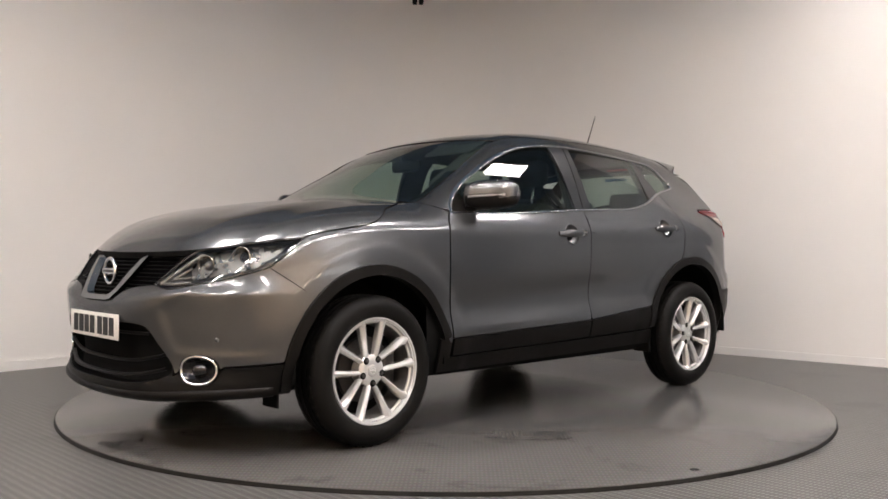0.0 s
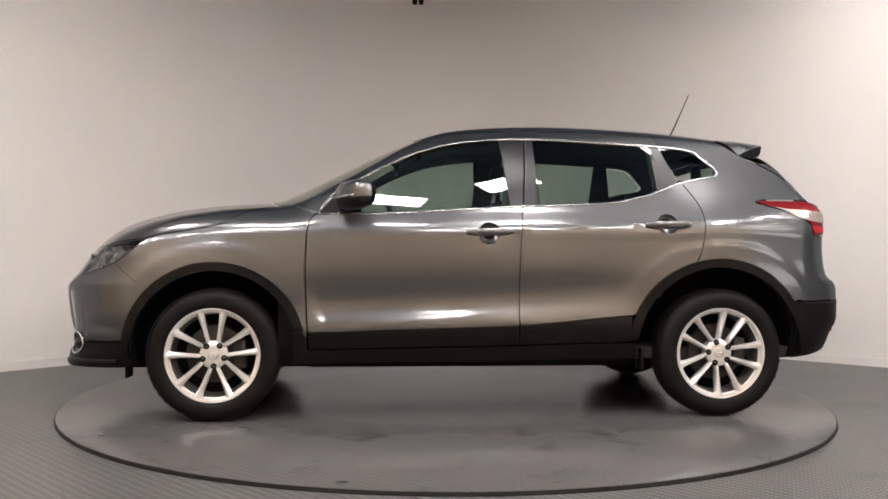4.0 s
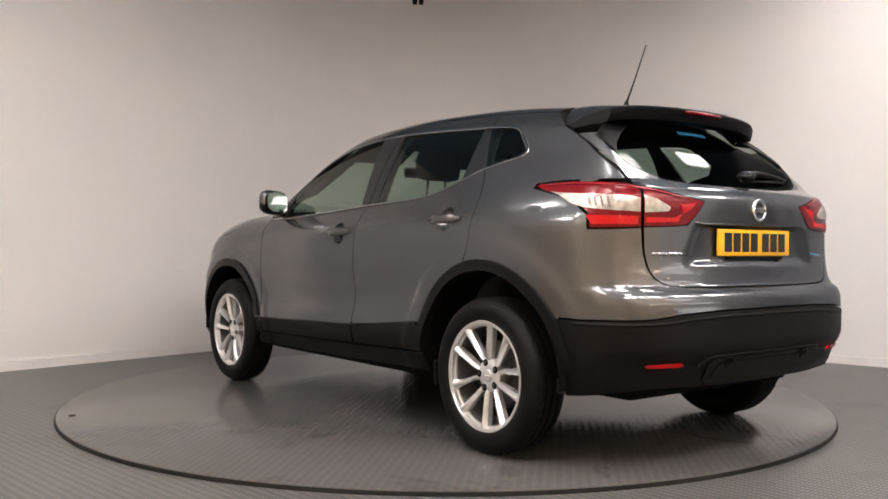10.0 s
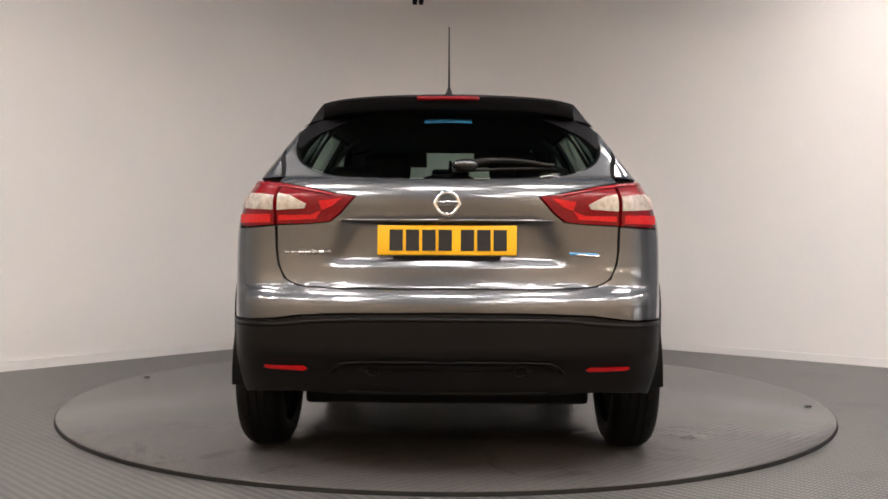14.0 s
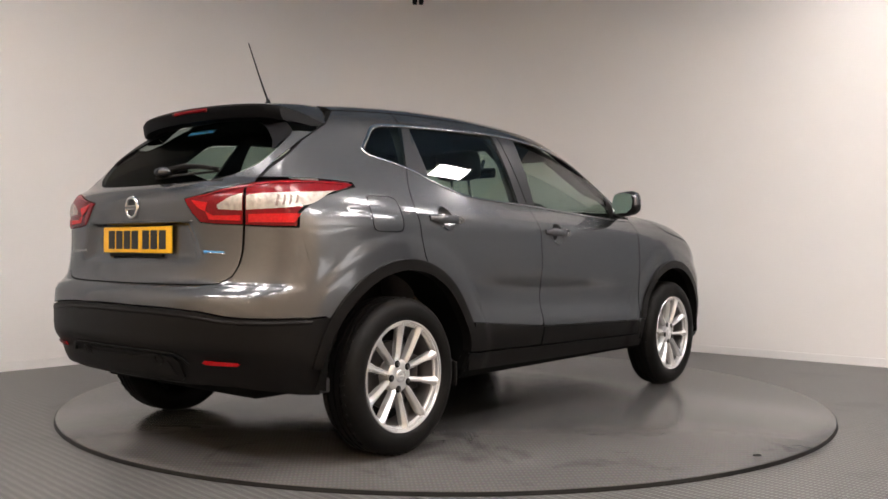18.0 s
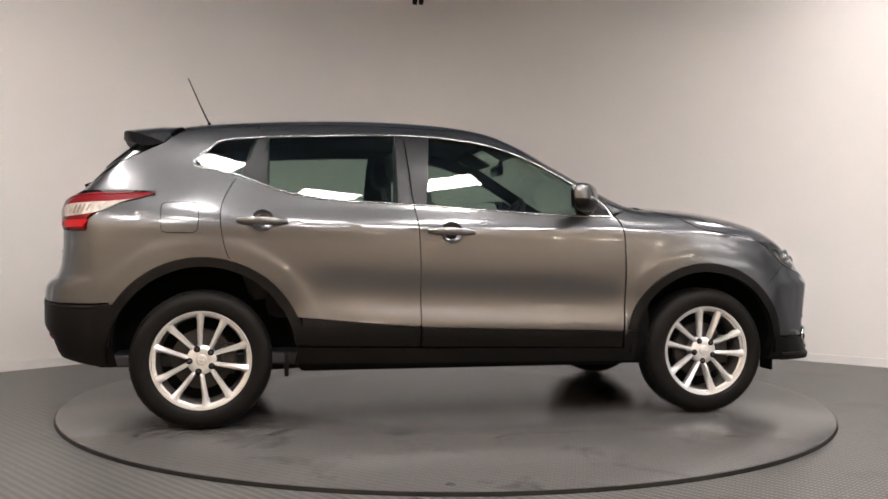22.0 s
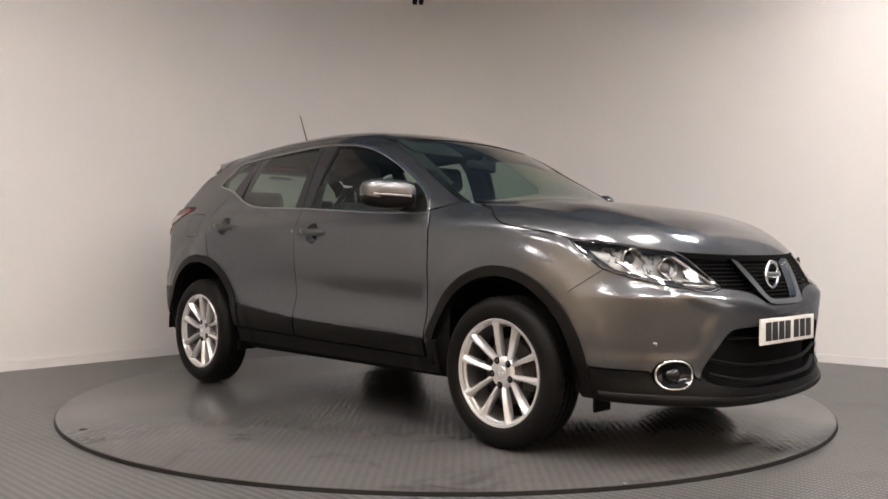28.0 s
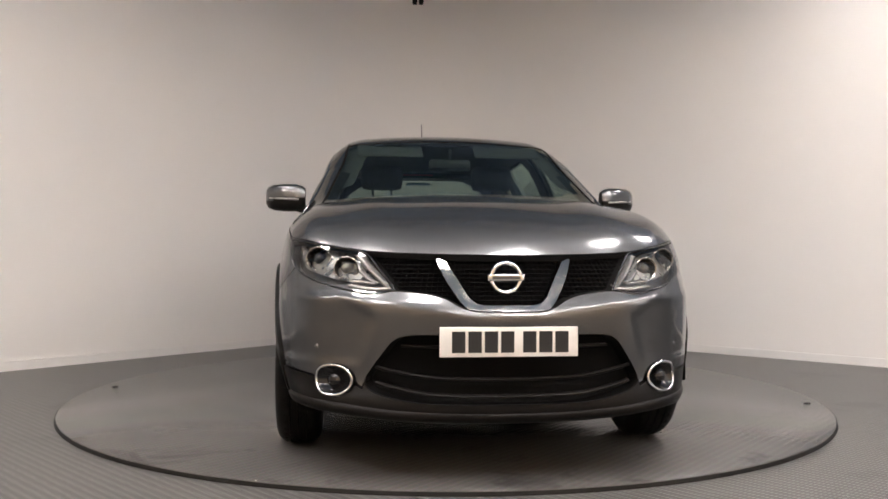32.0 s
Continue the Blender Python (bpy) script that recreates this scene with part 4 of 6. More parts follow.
def front_end():
    low = [(0.925, 0.413), (0.80, 0.405), (0.69, 0.399)]
    fog_up = sorted([p for p in FOG if p[1] >= 0.3849], key=lambda p: -p[0])
    fog_down = sorted([p for p in FOG if p[1] < 0.3849], key=lambda p: p[0])
    upper_rim = INTAKE[: next(i for i, p in enumerate(INTAKE) if p[0] > 0.48) + 1]
    cover = GRILLE_LOW[::-1] + HL_LOW[::-1][1:-12] + ARCH_EDGE_F + low + fog_up + [(0.515, 0.372), (0.50, 0.362)] + upper_rim[::-1]
    bumper = panel("front_bumper", both_round(cover), on_nose, PAINT, car, step=0.018)[0]
    under = INTAKE[next(i for i, p in enumerate(INTAKE) if p[0] > 0.48) + 1:][::-1] + [(0.497, 0.357), (0.518, 0.366)] + fog_down + [(0.69, 0.395), (0.80, 0.401), (0.925, 0.409), (0.930, 0.34), (0.925, 0.275), (0.75, 0.268), (0.55, 0.262), (0.38, 0.248), (0.20, 0.238), (0.0, 0.234)]
    valance = panel("lower_bumper", both_round(under), on_nose, BLACK_PLASTIC, car, "black textured plastic lower bumper with a lip", off=0.003, step=0.026, lip=0.04)[0]
    # lip along the valance
    bm = bmesh.new()
    lip = spline([(-0.86, 0.292), (-0.60, 0.283), (-0.38, 0.262), (-0.15, 0.252), (0.15, 0.252), (0.38, 0.262), (0.60, 0.283), (0.86, 0.292)], 8)
    strip(bm, lip, on_nose, 0.022, 0.008, rise=0.007)
    part("lip", bm, BLACK_PLASTIC, valance)
    # lower air intake: near-black sheet painted as its shaded hollow, mesh and one bar
    panel("air_intake", both_round(INTAKE), on_nose, SEAM_SHADE, bumper, "near-black sheet as the shaded hollow of the air intake", off=-0.055, lip=0.0, gap=-0.02)
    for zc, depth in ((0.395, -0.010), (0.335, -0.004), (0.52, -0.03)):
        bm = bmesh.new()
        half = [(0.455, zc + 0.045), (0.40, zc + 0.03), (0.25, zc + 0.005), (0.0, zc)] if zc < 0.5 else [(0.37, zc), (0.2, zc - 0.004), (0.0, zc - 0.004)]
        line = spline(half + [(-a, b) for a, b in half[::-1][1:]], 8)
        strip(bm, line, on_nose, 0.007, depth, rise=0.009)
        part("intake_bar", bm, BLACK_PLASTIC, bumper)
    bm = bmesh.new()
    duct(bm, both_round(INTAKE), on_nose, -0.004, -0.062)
    part("intake_wall", bm, SEAM_SHADE, bumper)
    # fog lamps
    for s in (1, -1):
        fog = new("fog_lamp")
        fog.parent = bumper
        bm = bmesh.new()
        tube(bm, along_skin(ring_of(0.600, 0.385, 0.067, 0.056, 2.2, 40), on_nose, 0.008, s), 0.0055, 8, closed=True)
        part("chrome_ring", bm, CHROME, fog, "oval chrome ring")
        bm = bmesh.new()
        dish(bm, ring_of(0.600, 0.385, 0.069, 0.054, 2.2, 40), on_nose, 0.030, s, off=0.012)
        part("lamp_bowl", bm, GLOSS_BLACK, fog)
        c = on_nose([(0.600, 0.383)], -0.012)[0]
        bm = bmesh.new()
        lathe(bm, [(0.0001, 0.030), (0.012, 0.028), (0.024, 0.020), (0.031, 0.006), (0.034, -0.01)], 24, "x", (c[0], c[1] * s, c[2]))
        part("lamp_lens", bm, GLOSS_BLACK, fog, "dark glass fog lamp lens")
        q = on_nose([(0.668, 0.509)], 0.0)[0]
        bm = bmesh.new()
        lathe(bm, [(0.0001, 0.004), (0.008, 0.003), (0.011, -0.004)], 16, "x", (q[0], q[1] * s, q[2]))
        bmesh.ops.rotate(bm, cent=(q[0], q[1] * s, q[2]), matrix=Matrix.Rotation(radians(40 * s), 3, "Z"), verts=bm.verts)
        part("parking_sensor", bm, PAINT, bumper)
    # upper grille with its mesh, before a near-black sheet painted as shade
    grille_top = [tuple(p) for p in spline([(0.0, 0.853), (0.25, 0.855), (0.45, 0.860), (0.548, 0.866)], 5)]
    hole = grille_top + [(0.461, 0.795)] + GRILLE_LOW
    grille = panel("grille", both_round(hole), on_nose, SEAM_SHADE, car, "black honeycomb grille", off=-0.045, lip=0.0, gap=-0.012)[0]
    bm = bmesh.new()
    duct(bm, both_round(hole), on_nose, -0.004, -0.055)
    part("grille_wall", bm, SEAM_SHADE, grille)
    z = 0.672
    while z < 0.855:
        w = float(np.interp(z, [0.655, 0.70, 0.727, 0.795, 0.86], [0.10, 0.21, 0.385, 0.45, 0.53]))
        bm = bmesh.new()
        strip(bm, [(x, z) for x in np.linspace(-w, w, 40)], on_nose, 0.003, -0.032, rise=0.006)
        part("grille_slat", bm, MESH_BLACK, grille)
        z += 0.0165
    for k in range(-24, 25):
        s0 = k * 0.02
        top = 0.855
        bot = float(np.interp(abs(s0), [0, 0.10, 0.21, 0.385, 0.45, 0.53], [0.655, 0.66, 0.70, 0.727, 0.79, 0.855]))
        if top - bot > 0.03:
            bm = bmesh.new()
            strip(bm, [(s0, q) for q in np.linspace(bot, top, 8)], on_nose, 0.002, -0.034, rise=0.005)
            part("grille_rib", bm, MESH_BLACK, grille)
    # chrome V
    vee = [(0.0, 0.651), (0.10, 0.652), (0.142, 0.659), (0.169, 0.686), (0.226, 0.767), (0.272, 0.846), (0.262, 0.850), (0.230, 0.838), (0.183, 0.776), (0.138, 0.705), (0.116, 0.685), (0.09, 0.678), (0.0, 0.677)]
    panel("grille_surround", both_round(vee), on_nose, BRIGHT, grille, "bright satin chrome V-shaped grille surround", off=0.010, lip=0.03, step=0.012)
    badge(on_nose([(0.0, 0.776)], 0.004)[0], 1, grille)
    for s in (1, -1):
        bm = bmesh.new()
        strip(bm, spline([(1.826, 0.802), (1.76, 0.752), (1.70, 0.709)], 6), on_side, 0.0024, 0.0, s, rise=0.0006)
        part("panel_gap", bm, SEAM_SHADE, bumper)
    headlights()
    number_plate(on_nose([(0.0, 0.541)], 0.0)[0][0] + 0.006, 0.541, 1, PLATE_W)


def badge(c, way, parent, size=1.0):
    """A plain chrome ring with a bar across."""
    b = new("badge")
    b.parent = parent
    bm = bmesh.new()
    tube(bm, [(c[0], 0.056 * size * math.cos(a), c[2] + 0.056 * size * math.sin(a)) for a in np.linspace(0, 2 * math.pi, 40, endpoint=False)], 0.0085, 8, closed=True)
    part("ring", bm, CHROME, b, "chrome ring")
    bm = bmesh.new()
    box(bm, c[0] - 0.006, c[0] + 0.009, -0.070 * size, 0.070 * size, c[2] - 0.014 * size, c[2] + 0.014 * size, 0.005)
    part("bar", bm, CHROME, b, "chrome bar")
    bm = bmesh.new()
    box(bm, c[0] + 0.0095 * way - 0.001, c[0] + 0.0095 * way + 0.001, -0.054 * size, 0.054 * size, c[2] - 0.006, c[2] + 0.006)
    part("engraving", bm, GREY_PLASTIC, b, smooth=False)
    return b


def number_plate(x, z, way, material, lean=0.0):
    p = new("number_plate")
    p.parent = car
    bm = bmesh.new()
    box(bm, -0.004, 0.004, -0.26, 0.26, -0.0555, 0.0555, 0.003)
    part("plate", bm, material, p, "white reflective plate" if way > 0 else "yellow reflective plate")
    x0 = -0.215
    for i in range(7):
        w = 0.050
        bm = bmesh.new()
        box(bm, 0.0042, 0.0058, x0, x0 + w, -0.0395, 0.0395, 0.0004)
        part("bar", bm, INK, p, smooth=False)
        x0 += w + (0.011 if i != 3 else 0.033)
    p.matrix_basis = pose(x, 0, z, 0, -lean * way, 0 if way > 0 else 180)
    return p


def headlights():
    for s in (1, -1):
        lamp = new("headlight")
        lamp.parent = car
        tagged(lamp, "clear swept-back headlight with silver reflectors")
        outline = HL_LOW + HL_TOP[1:-1]
        panel("housing", outline, on_nose, LAMP_BACK, lamp, sides=(s,), off=-0.050, lip=0.0, gap=-0.012)
        panel("lens", outline, on_nose, LENS, lamp, "clear plastic lens", sides=(s,), off=0.002, lip=0.0, gap=0.003)
        bm = bmesh.new()
        tube(bm, along_skin([p for p in outline], on_nose, -0.004, s), 0.005, 6, closed=True)
        part("lens_rim", bm, GLOSS_BLACK, lamp)
        for n, (a, z), r, d in (("projector", (0.755, 0.842), 0.050, 0.030), ("main_beam", (0.615, 0.808), 0.047, 0.030)):
            c = on_nose([(a, z)], -0.045)[0]
            bowl = bmesh.new()
            lathe(bowl, [(r * 1.05, 0.030), (r, 0.034), (r * 0.93, 0.026), (r * 0.80, 0.004), (r * 0.45, -0.012), (0.0001, -0.016)], 32, "x")
            m = Matrix.Translation((c[0], c[1] * s, c[2])) @ Matrix.Rotation(radians(14 * s), 4, "Z") @ Matrix.Scale(0.92, 4, (0, 0, 1))
            bmesh.ops.transform(bowl, matrix=m, verts=bowl.verts)
            part("reflector_bowl", bowl, SILVER_BOWL, lamp, "round silver reflector")
            ball = bmesh.new()
            lathe(ball, [(0.0001, 0.030), (0.012, 0.028), (0.022, 0.020), (0.028, 0.006), (0.029, -0.01)], 24, "x")
            bmesh.ops.transform(ball, matrix=m, verts=ball.verts)
            part("bulb_lens", ball, GLOSS_BLACK if n == "projector" else CLEAR_RIB, lamp, "glass projector lens" if n == "projector" else "")
        # bright wedge fill between the bowls and the chevron of the day light
        fill = [(0.55, 0.745), (0.70, 0.775), (0.80, 0.80), (0.875, 0.852), (0.93, 0.905), (0.84, 0.898), (0.70, 0.878), (0.58, 0.862), (0.52, 0.80)]
        panel("reflector", fill, on_nose, LAMP_GREY, lamp, sides=(s,), off=-0.040, lip=0.01, step=0.02)
        for line, w in (([(0.575, 0.858), (0.50, 0.80), (0.415, 0.735)], 0.011), ([(0.415, 0.735), (0.48, 0.732), (0.56, 0.742)], 0.009), ([(0.545, 0.800), (0.50, 0.768), (0.47, 0.752), (0.56, 0.760)], 0.007)):
            bm = bmesh.new()
            strip(bm, spline(line, 6), on_nose, w, -0.016, s, rise=0.008)
            part("day_light_strip", bm, CLEAR_RIB, lamp, "frosted daytime light strip")
        bm = bmesh.new()
        strip(bm, spline([(0.60, 0.868), (0.75, 0.888), (0.90, 0.905)], 6), on_nose, 0.006, -0.02, s, rise=0.006)
        part("brow", bm, CHROME, lamp)


front_end()


# ---------------------------------------------------------------- rear end
TL_TOP = [tuple(p) for p in spline([(0.326, 1.080), (0.42, 1.098), (0.52, 1.122), (0.627, 1.142), (0.72, 1.152), (0.82, 1.157), (0.93, 1.156), (0.985, 1.148)], 5)]
TL_LOW = [tuple(p) for p in spline([(0.985, 1.148), (0.915, 1.118), (0.842, 1.098), (0.79, 1.065), (0.757, 1.025)], 5)] + [(0.753, 0.968), (0.686, 0.967), (0.582, 0.972), (0.47, 0.977), (0.41, 0.984), (0.372, 1.019)]
HATCH_X = 0.585
ARCH_EDGE_R = [(round_tail(CR_X - math.sqrt((ARCH_R - 0.02) ** 2 - (z - CR_Z) ** 2), 0.884), z) for z in (0.608, 0.55, 0.48, 0.40, 0.33)]


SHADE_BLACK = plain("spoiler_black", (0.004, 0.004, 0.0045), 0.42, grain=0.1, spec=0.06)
BUMPER_END = [(round_tail(q[0], q[1]), q[2]) for q in on_side([(-1.858, 0.963), (-1.816, 0.80), (-1.751, 0.618)])]


def rear_end():
    hatch_low = [(HATCH_X - 0.003, 0.972)] + [tuple(p) for p in spline([(0.580, 0.88), (0.570, 0.825), (0.545, 0.775), (0.50, 0.748), (0.42, 0.739), (0.20, 0.736), (0.0, 0.736)], 5)]
    glass_low = [tuple(p) for p in spline([(0.0, 1.151), (0.20, 1.153), (0.41, 1.161), (0.50, 1.178), (0.58, 1.208), (0.638, 1.250), (0.695, 1.315)], 4)]
    gate = glass_low + [(0.735, 1.372), (0.828, 1.372), (0.772, 1.329), (0.689, 1.25), (0.649, 1.206), (0.616, 1.158), (0.612, 1.142)] + [p for p in TL_TOP[::-1] if p[0] < 0.62] + [(0.372, 1.019), (0.41, 0.984), (0.47, 0.977)] + hatch_low
    tailgate = panel("tailgate", both_round(gate), on_tail, PAINT, car, step=0.018)[0]
    glass = glass_low + [(0.72, 1.37), (0.66, 1.445), (0.30, 1.462), (0.0, 1.464)]
    panel("rear_window", both_round(glass), on_rear_glass, REAR_GLASS, tailgate, "green-tinted rear window", off=-0.004, lip=0.0, step=0.05)
    for s in (1, -1):
        fin = spline([(0.50, 1.455), (0.66, 1.447), (0.738, 1.375), (0.70, 1.322), (0.655, 1.284), (0.648, 1.330), (0.60, 1.395)], 4, closed=True)
        panel("side_fin", fin, on_tail, SHADE_BLACK, tailgate, "gloss black side fin", sides=(s,), off=0.006, lip=0.012, step=0.03)
    upper = [(0.0, 0.733), (0.20, 0.733), (0.42, 0.735), (0.50, 0.744), (0.548, 0.771), (0.574, 0.823), (0.585, 0.88), (0.588, 0.969), (0.686, 0.963)] + BUMPER_END + [ (0.80, 0.615), (0.62, 0.619), (0.54, 0.625), (0.46, 0.640), (0.30, 0.649), (0.0, 0.653)]
    panel("rear_bumper", both_round(upper), on_tail, PAINT, car, step=0.024, gap=0.0010)
    lower = [(0.0, 0.649), (0.30, 0.645), (0.46, 0.636), (0.54, 0.621), (0.62, 0.615), (0.80, 0.611), (0.852, 0.614)] + ARCH_EDGE_R + [(0.835, 0.302), (0.76, 0.312), (0.68, 0.330), (0.58, 0.344), (0.46, 0.344), (0.38, 0.338), (0.0, 0.338)]
    valance = panel("lower_rear_bumper", both_round(lower), on_tail, BLACK_PLASTIC, car, "black textured plastic rear bumper", off=0.002, step=0.03, lip=0.04)[0]
    insert = [(0.0, 0.462), (0.26, 0.460), (0.325, 0.452), (0.345, 0.43), (0.36, 0.37), (0.34, 0.352), (0.0, 0.346)]
    panel("bumper_insert", both_round(insert), on_tail, BLACK_PLASTIC, valance, off=0.009, lip=0.01)
    slot = [(0.0, 0.440), (0.29, 0.438), (0.325, 0.372), (0.0, 0.366)]
    panel("insert_panel", both_round(slot), on_tail, BLACK_PLASTIC, valance, off=0.013, lip=0.006)
    bm = bmesh.new()
    strip(bm, spline([(-0.80, 0.596), (-0.55, 0.600), (-0.30, 0.622), (0.30, 0.622), (0.55, 0.600), (0.80, 0.596)], 8), on_tail, 0.009, 0.001, rise=0.003)
    part("bumper_ledge", bm, BLACK_PLASTIC, valance)
    for line in ([(-0.385, 0.425), (-0.35, 0.452), (-0.26, 0.466), (0.26, 0.466), (0.35, 0.452), (0.385, 0.425)], [(-0.34, 0.350), (-0.15, 0.347), (0.15, 0.347), (0.34, 0.350)]):
        bm = bmesh.new()
        strip(bm, spline(line, 8), on_tail, 0.006, 0.008, rise=0.003)
        part("insert_edge", bm, BLACK_PLASTIC, valance)
    for s in (1, -1):
        bm = bmesh.new()
        tube(bm, along_skin(ring_of(0.245, 0.436, 0.020, 0.020, 2.0, 20), on_tail, 0.013, s), 0.0035, 6, closed=True)
        part("tow_eye_cover", bm, BLACK_PLASTIC, valance, "round tow eye cover")
    for s in (1, -1):
        panel("reflector", [(0.445, 0.437), (0.46, 0.452), (0.575, 0.450), (0.588, 0.440), (0.575, 0.430), (0.46, 0.428)], on_tail, RED_LIT, valance, "red reflector strip", sides=(s,), off=0.010, lip=0.006, step=0.012)
        outer = [p for p in TL_TOP if p[0] > HATCH_X + 0.003]
        lamp = new("tail_light")
        lamp.parent = car
        tagged(lamp, "red and clear wraparound tail light")
        out_poly = [(HATCH_X + 0.003, 1.134)] + outer + TL_LOW[1:21] + [(0.753, 0.968), (0.686, 0.967), (HATCH_X + 0.003, 0.972)]
        in_poly = [p for p in TL_TOP if p[0] < HATCH_X - 0.003] + [(HATCH_X - 0.003, 1.133), (HATCH_X - 0.003, 0.973), (0.47, 0.977), (0.41, 0.984), (0.372, 1.019)]
        for poly in (out_poly, in_poly):
            panel("red_lens", poly, on_tail, RED_DEEP, lamp, sides=(s,), off=0.004, lip=0.03, step=0.016)
        white_out = [tuple(p) for p in spline([(0.59, 1.088), (0.649, 1.097), (0.75, 1.105), (0.841, 1.112), (0.918, 1.124)], 4)] + [tuple(p) for p in spline([(0.905, 1.118), (0.862, 1.098), (0.80, 1.056), (0.72, 1.038), (0.59, 1.028)], 4)]
        white_in = [(0.580, 1.098), (0.535, 1.086), (0.480, 1.052), (0.488, 1.032), (0.580, 1.026)]
        panel("clear_lens", white_out, on_tail, TAIL_CLEAR, lamp, "clear ribbed lens", sides=(s,), off=0.007, lip=0.008, step=0.016)
        panel("clear_lens", white_in, on_tail, TAIL_CLEAR, lamp, "clear ribbed lens", sides=(s,), off=0.007, lip=0.008, step=0.016)
        panel("bright_lens", [(0.598, 1.016), (0.768, 1.020), (0.745, 0.980), (0.598, 0.980)], on_tail, RED_LIT, lamp, "bright red lower lens", sides=(s,), off=0.007, lip=0.006, step=0.016)
        panel("bright_lens", [(0.37, 1.072), (0.44, 1.06), (0.43, 1.03), (0.45, 0.992), (0.575, 0.986), (0.575, 1.012), (0.47, 1.012), (0.40, 1.045)], on_tail, RED_LIT, lamp, sides=(s,), off=0.007, lip=0.006, step=0.016)
        bm = bmesh.new()
        strip(bm, spline([(0.40, 1.086), (0.52, 1.112), (0.64, 1.134), (0.80, 1.147), (0.93, 1.148)], 6), on_tail, 0.006, 0.005, s, rise=0.003)
        part("upper_strip", bm, RED_DEEP, lamp)
        for k in range(4):
            a = 0.688 + 0.020 * k
            bm = bmesh.new()
            strip(bm, [(a, 1.046 + 0.004 * k), (a + 0.004, 1.070), (a + 0.006, 1.090)], on_tail, 0.0045, 0.008, s, rise=0.002)
            part("lens_rib", bm, RIB_DARK, lamp, "dark rib in the clear lens")
    badge(on_tail([(0.0, 1.052)], 0.004)[0], -1, tailgate, 0.74)
    bm = bmesh.new()
    x = on_tail([(0.0, 0.992)], 0.004)[0][0]
    tube(bm, along_skin([(a, 0.990) for a in np.linspace(-0.37, 0.37, 24)], on_tail, 0.003), 0.005, 8)
    part("handle_strip", bm, PAINT, tailgate, "painted strip over the number plate")
    number_plate(on_tail([(0.0, 0.91)], 0.0)[0][0] - 0.008, 0.916, -1, PLATE_Y)
    bm = bmesh.new()
    box(bm, x + 0.012, x + 0.022, -0.20, 0.20, 0.845, 0.857)
    part("plate_shade", bm, SEAM_SHADE, tailgate, smooth=False)
    # raised lettering as plain chrome bars
    for k in range(7):
        bm = bmesh.new()
        a = 0.552 - 0.0215 * k
        strip(bm, [(a, 0.868), (a - 0.016, 0.8685)], on_tail, 0.009, 0.0, rise=0.0015)
        part("letter_bar", bm, SATIN, tailgate, "chrome bar")
    bm = bmesh.new()
    strip(bm, [(-0.425, 0.868), (-0.465, 0.866), (-0.512, 0.864)], on_tail, 0.0065, 0.001, rise=0.002)
    part("side_badge", bm, BLUE, tailgate, "small blue badge")
    bm = bmesh.new()
    strip(bm, [(-0.445, 0.864), (-0.518, 0.860)], on_tail, 0.003, 0.003, rise=0.002)
    part("side_badge_bar", bm, CHROME, tailgate)
    # wiper along the foot of the window
    wiper = new("rear_wiper")
    wiper.parent = tailgate
    bm = bmesh.new()
    pts = along_skin(spline([(-0.045, 1.193), (-0.16, 1.222), (-0.30, 1.222), (-0.43, 1.205)], 6), on_tail, 0.022)
    tube(bm, pts, 0.020, 10, flat=0.9, taper=0.45)
    part("wiper_arm", bm, BLACK_PLASTIC, wiper)
    bm = bmesh.new()
    tube(bm, along_skin(spline([(-0.02, 1.180), (-0.22, 1.190), (-0.44, 1.196)], 6), on_tail, 0.006), 0.006, 6)
    part("wiper_blade", bm, RUBBER, wiper)
    c = on_tail([(-0.075, 1.205)], 0.028)[0]
    bm = bmesh.new()
    bmesh.ops.create_uvsphere(bm, u_segments=20, v_segments=12, radius=0.034, matrix=Matrix.Translation(c) @ Matrix.Diagonal((1.0, 1.5, 0.75, 1)))
    part("wiper_cap", bm, GLOSS_BLACK, wiper)
    spoiler(tailgate)
    # window sticker and note lying inside
    bm = bmesh.new()
    strip(bm, [(-0.155, 1.408), (0.0, 1.411), (0.155, 1.408)], on_tail, 0.010, 0.002, rise=0.001)
    part("window_sticker", bm, BLUE, tailgate, "blue printed strip on the window")


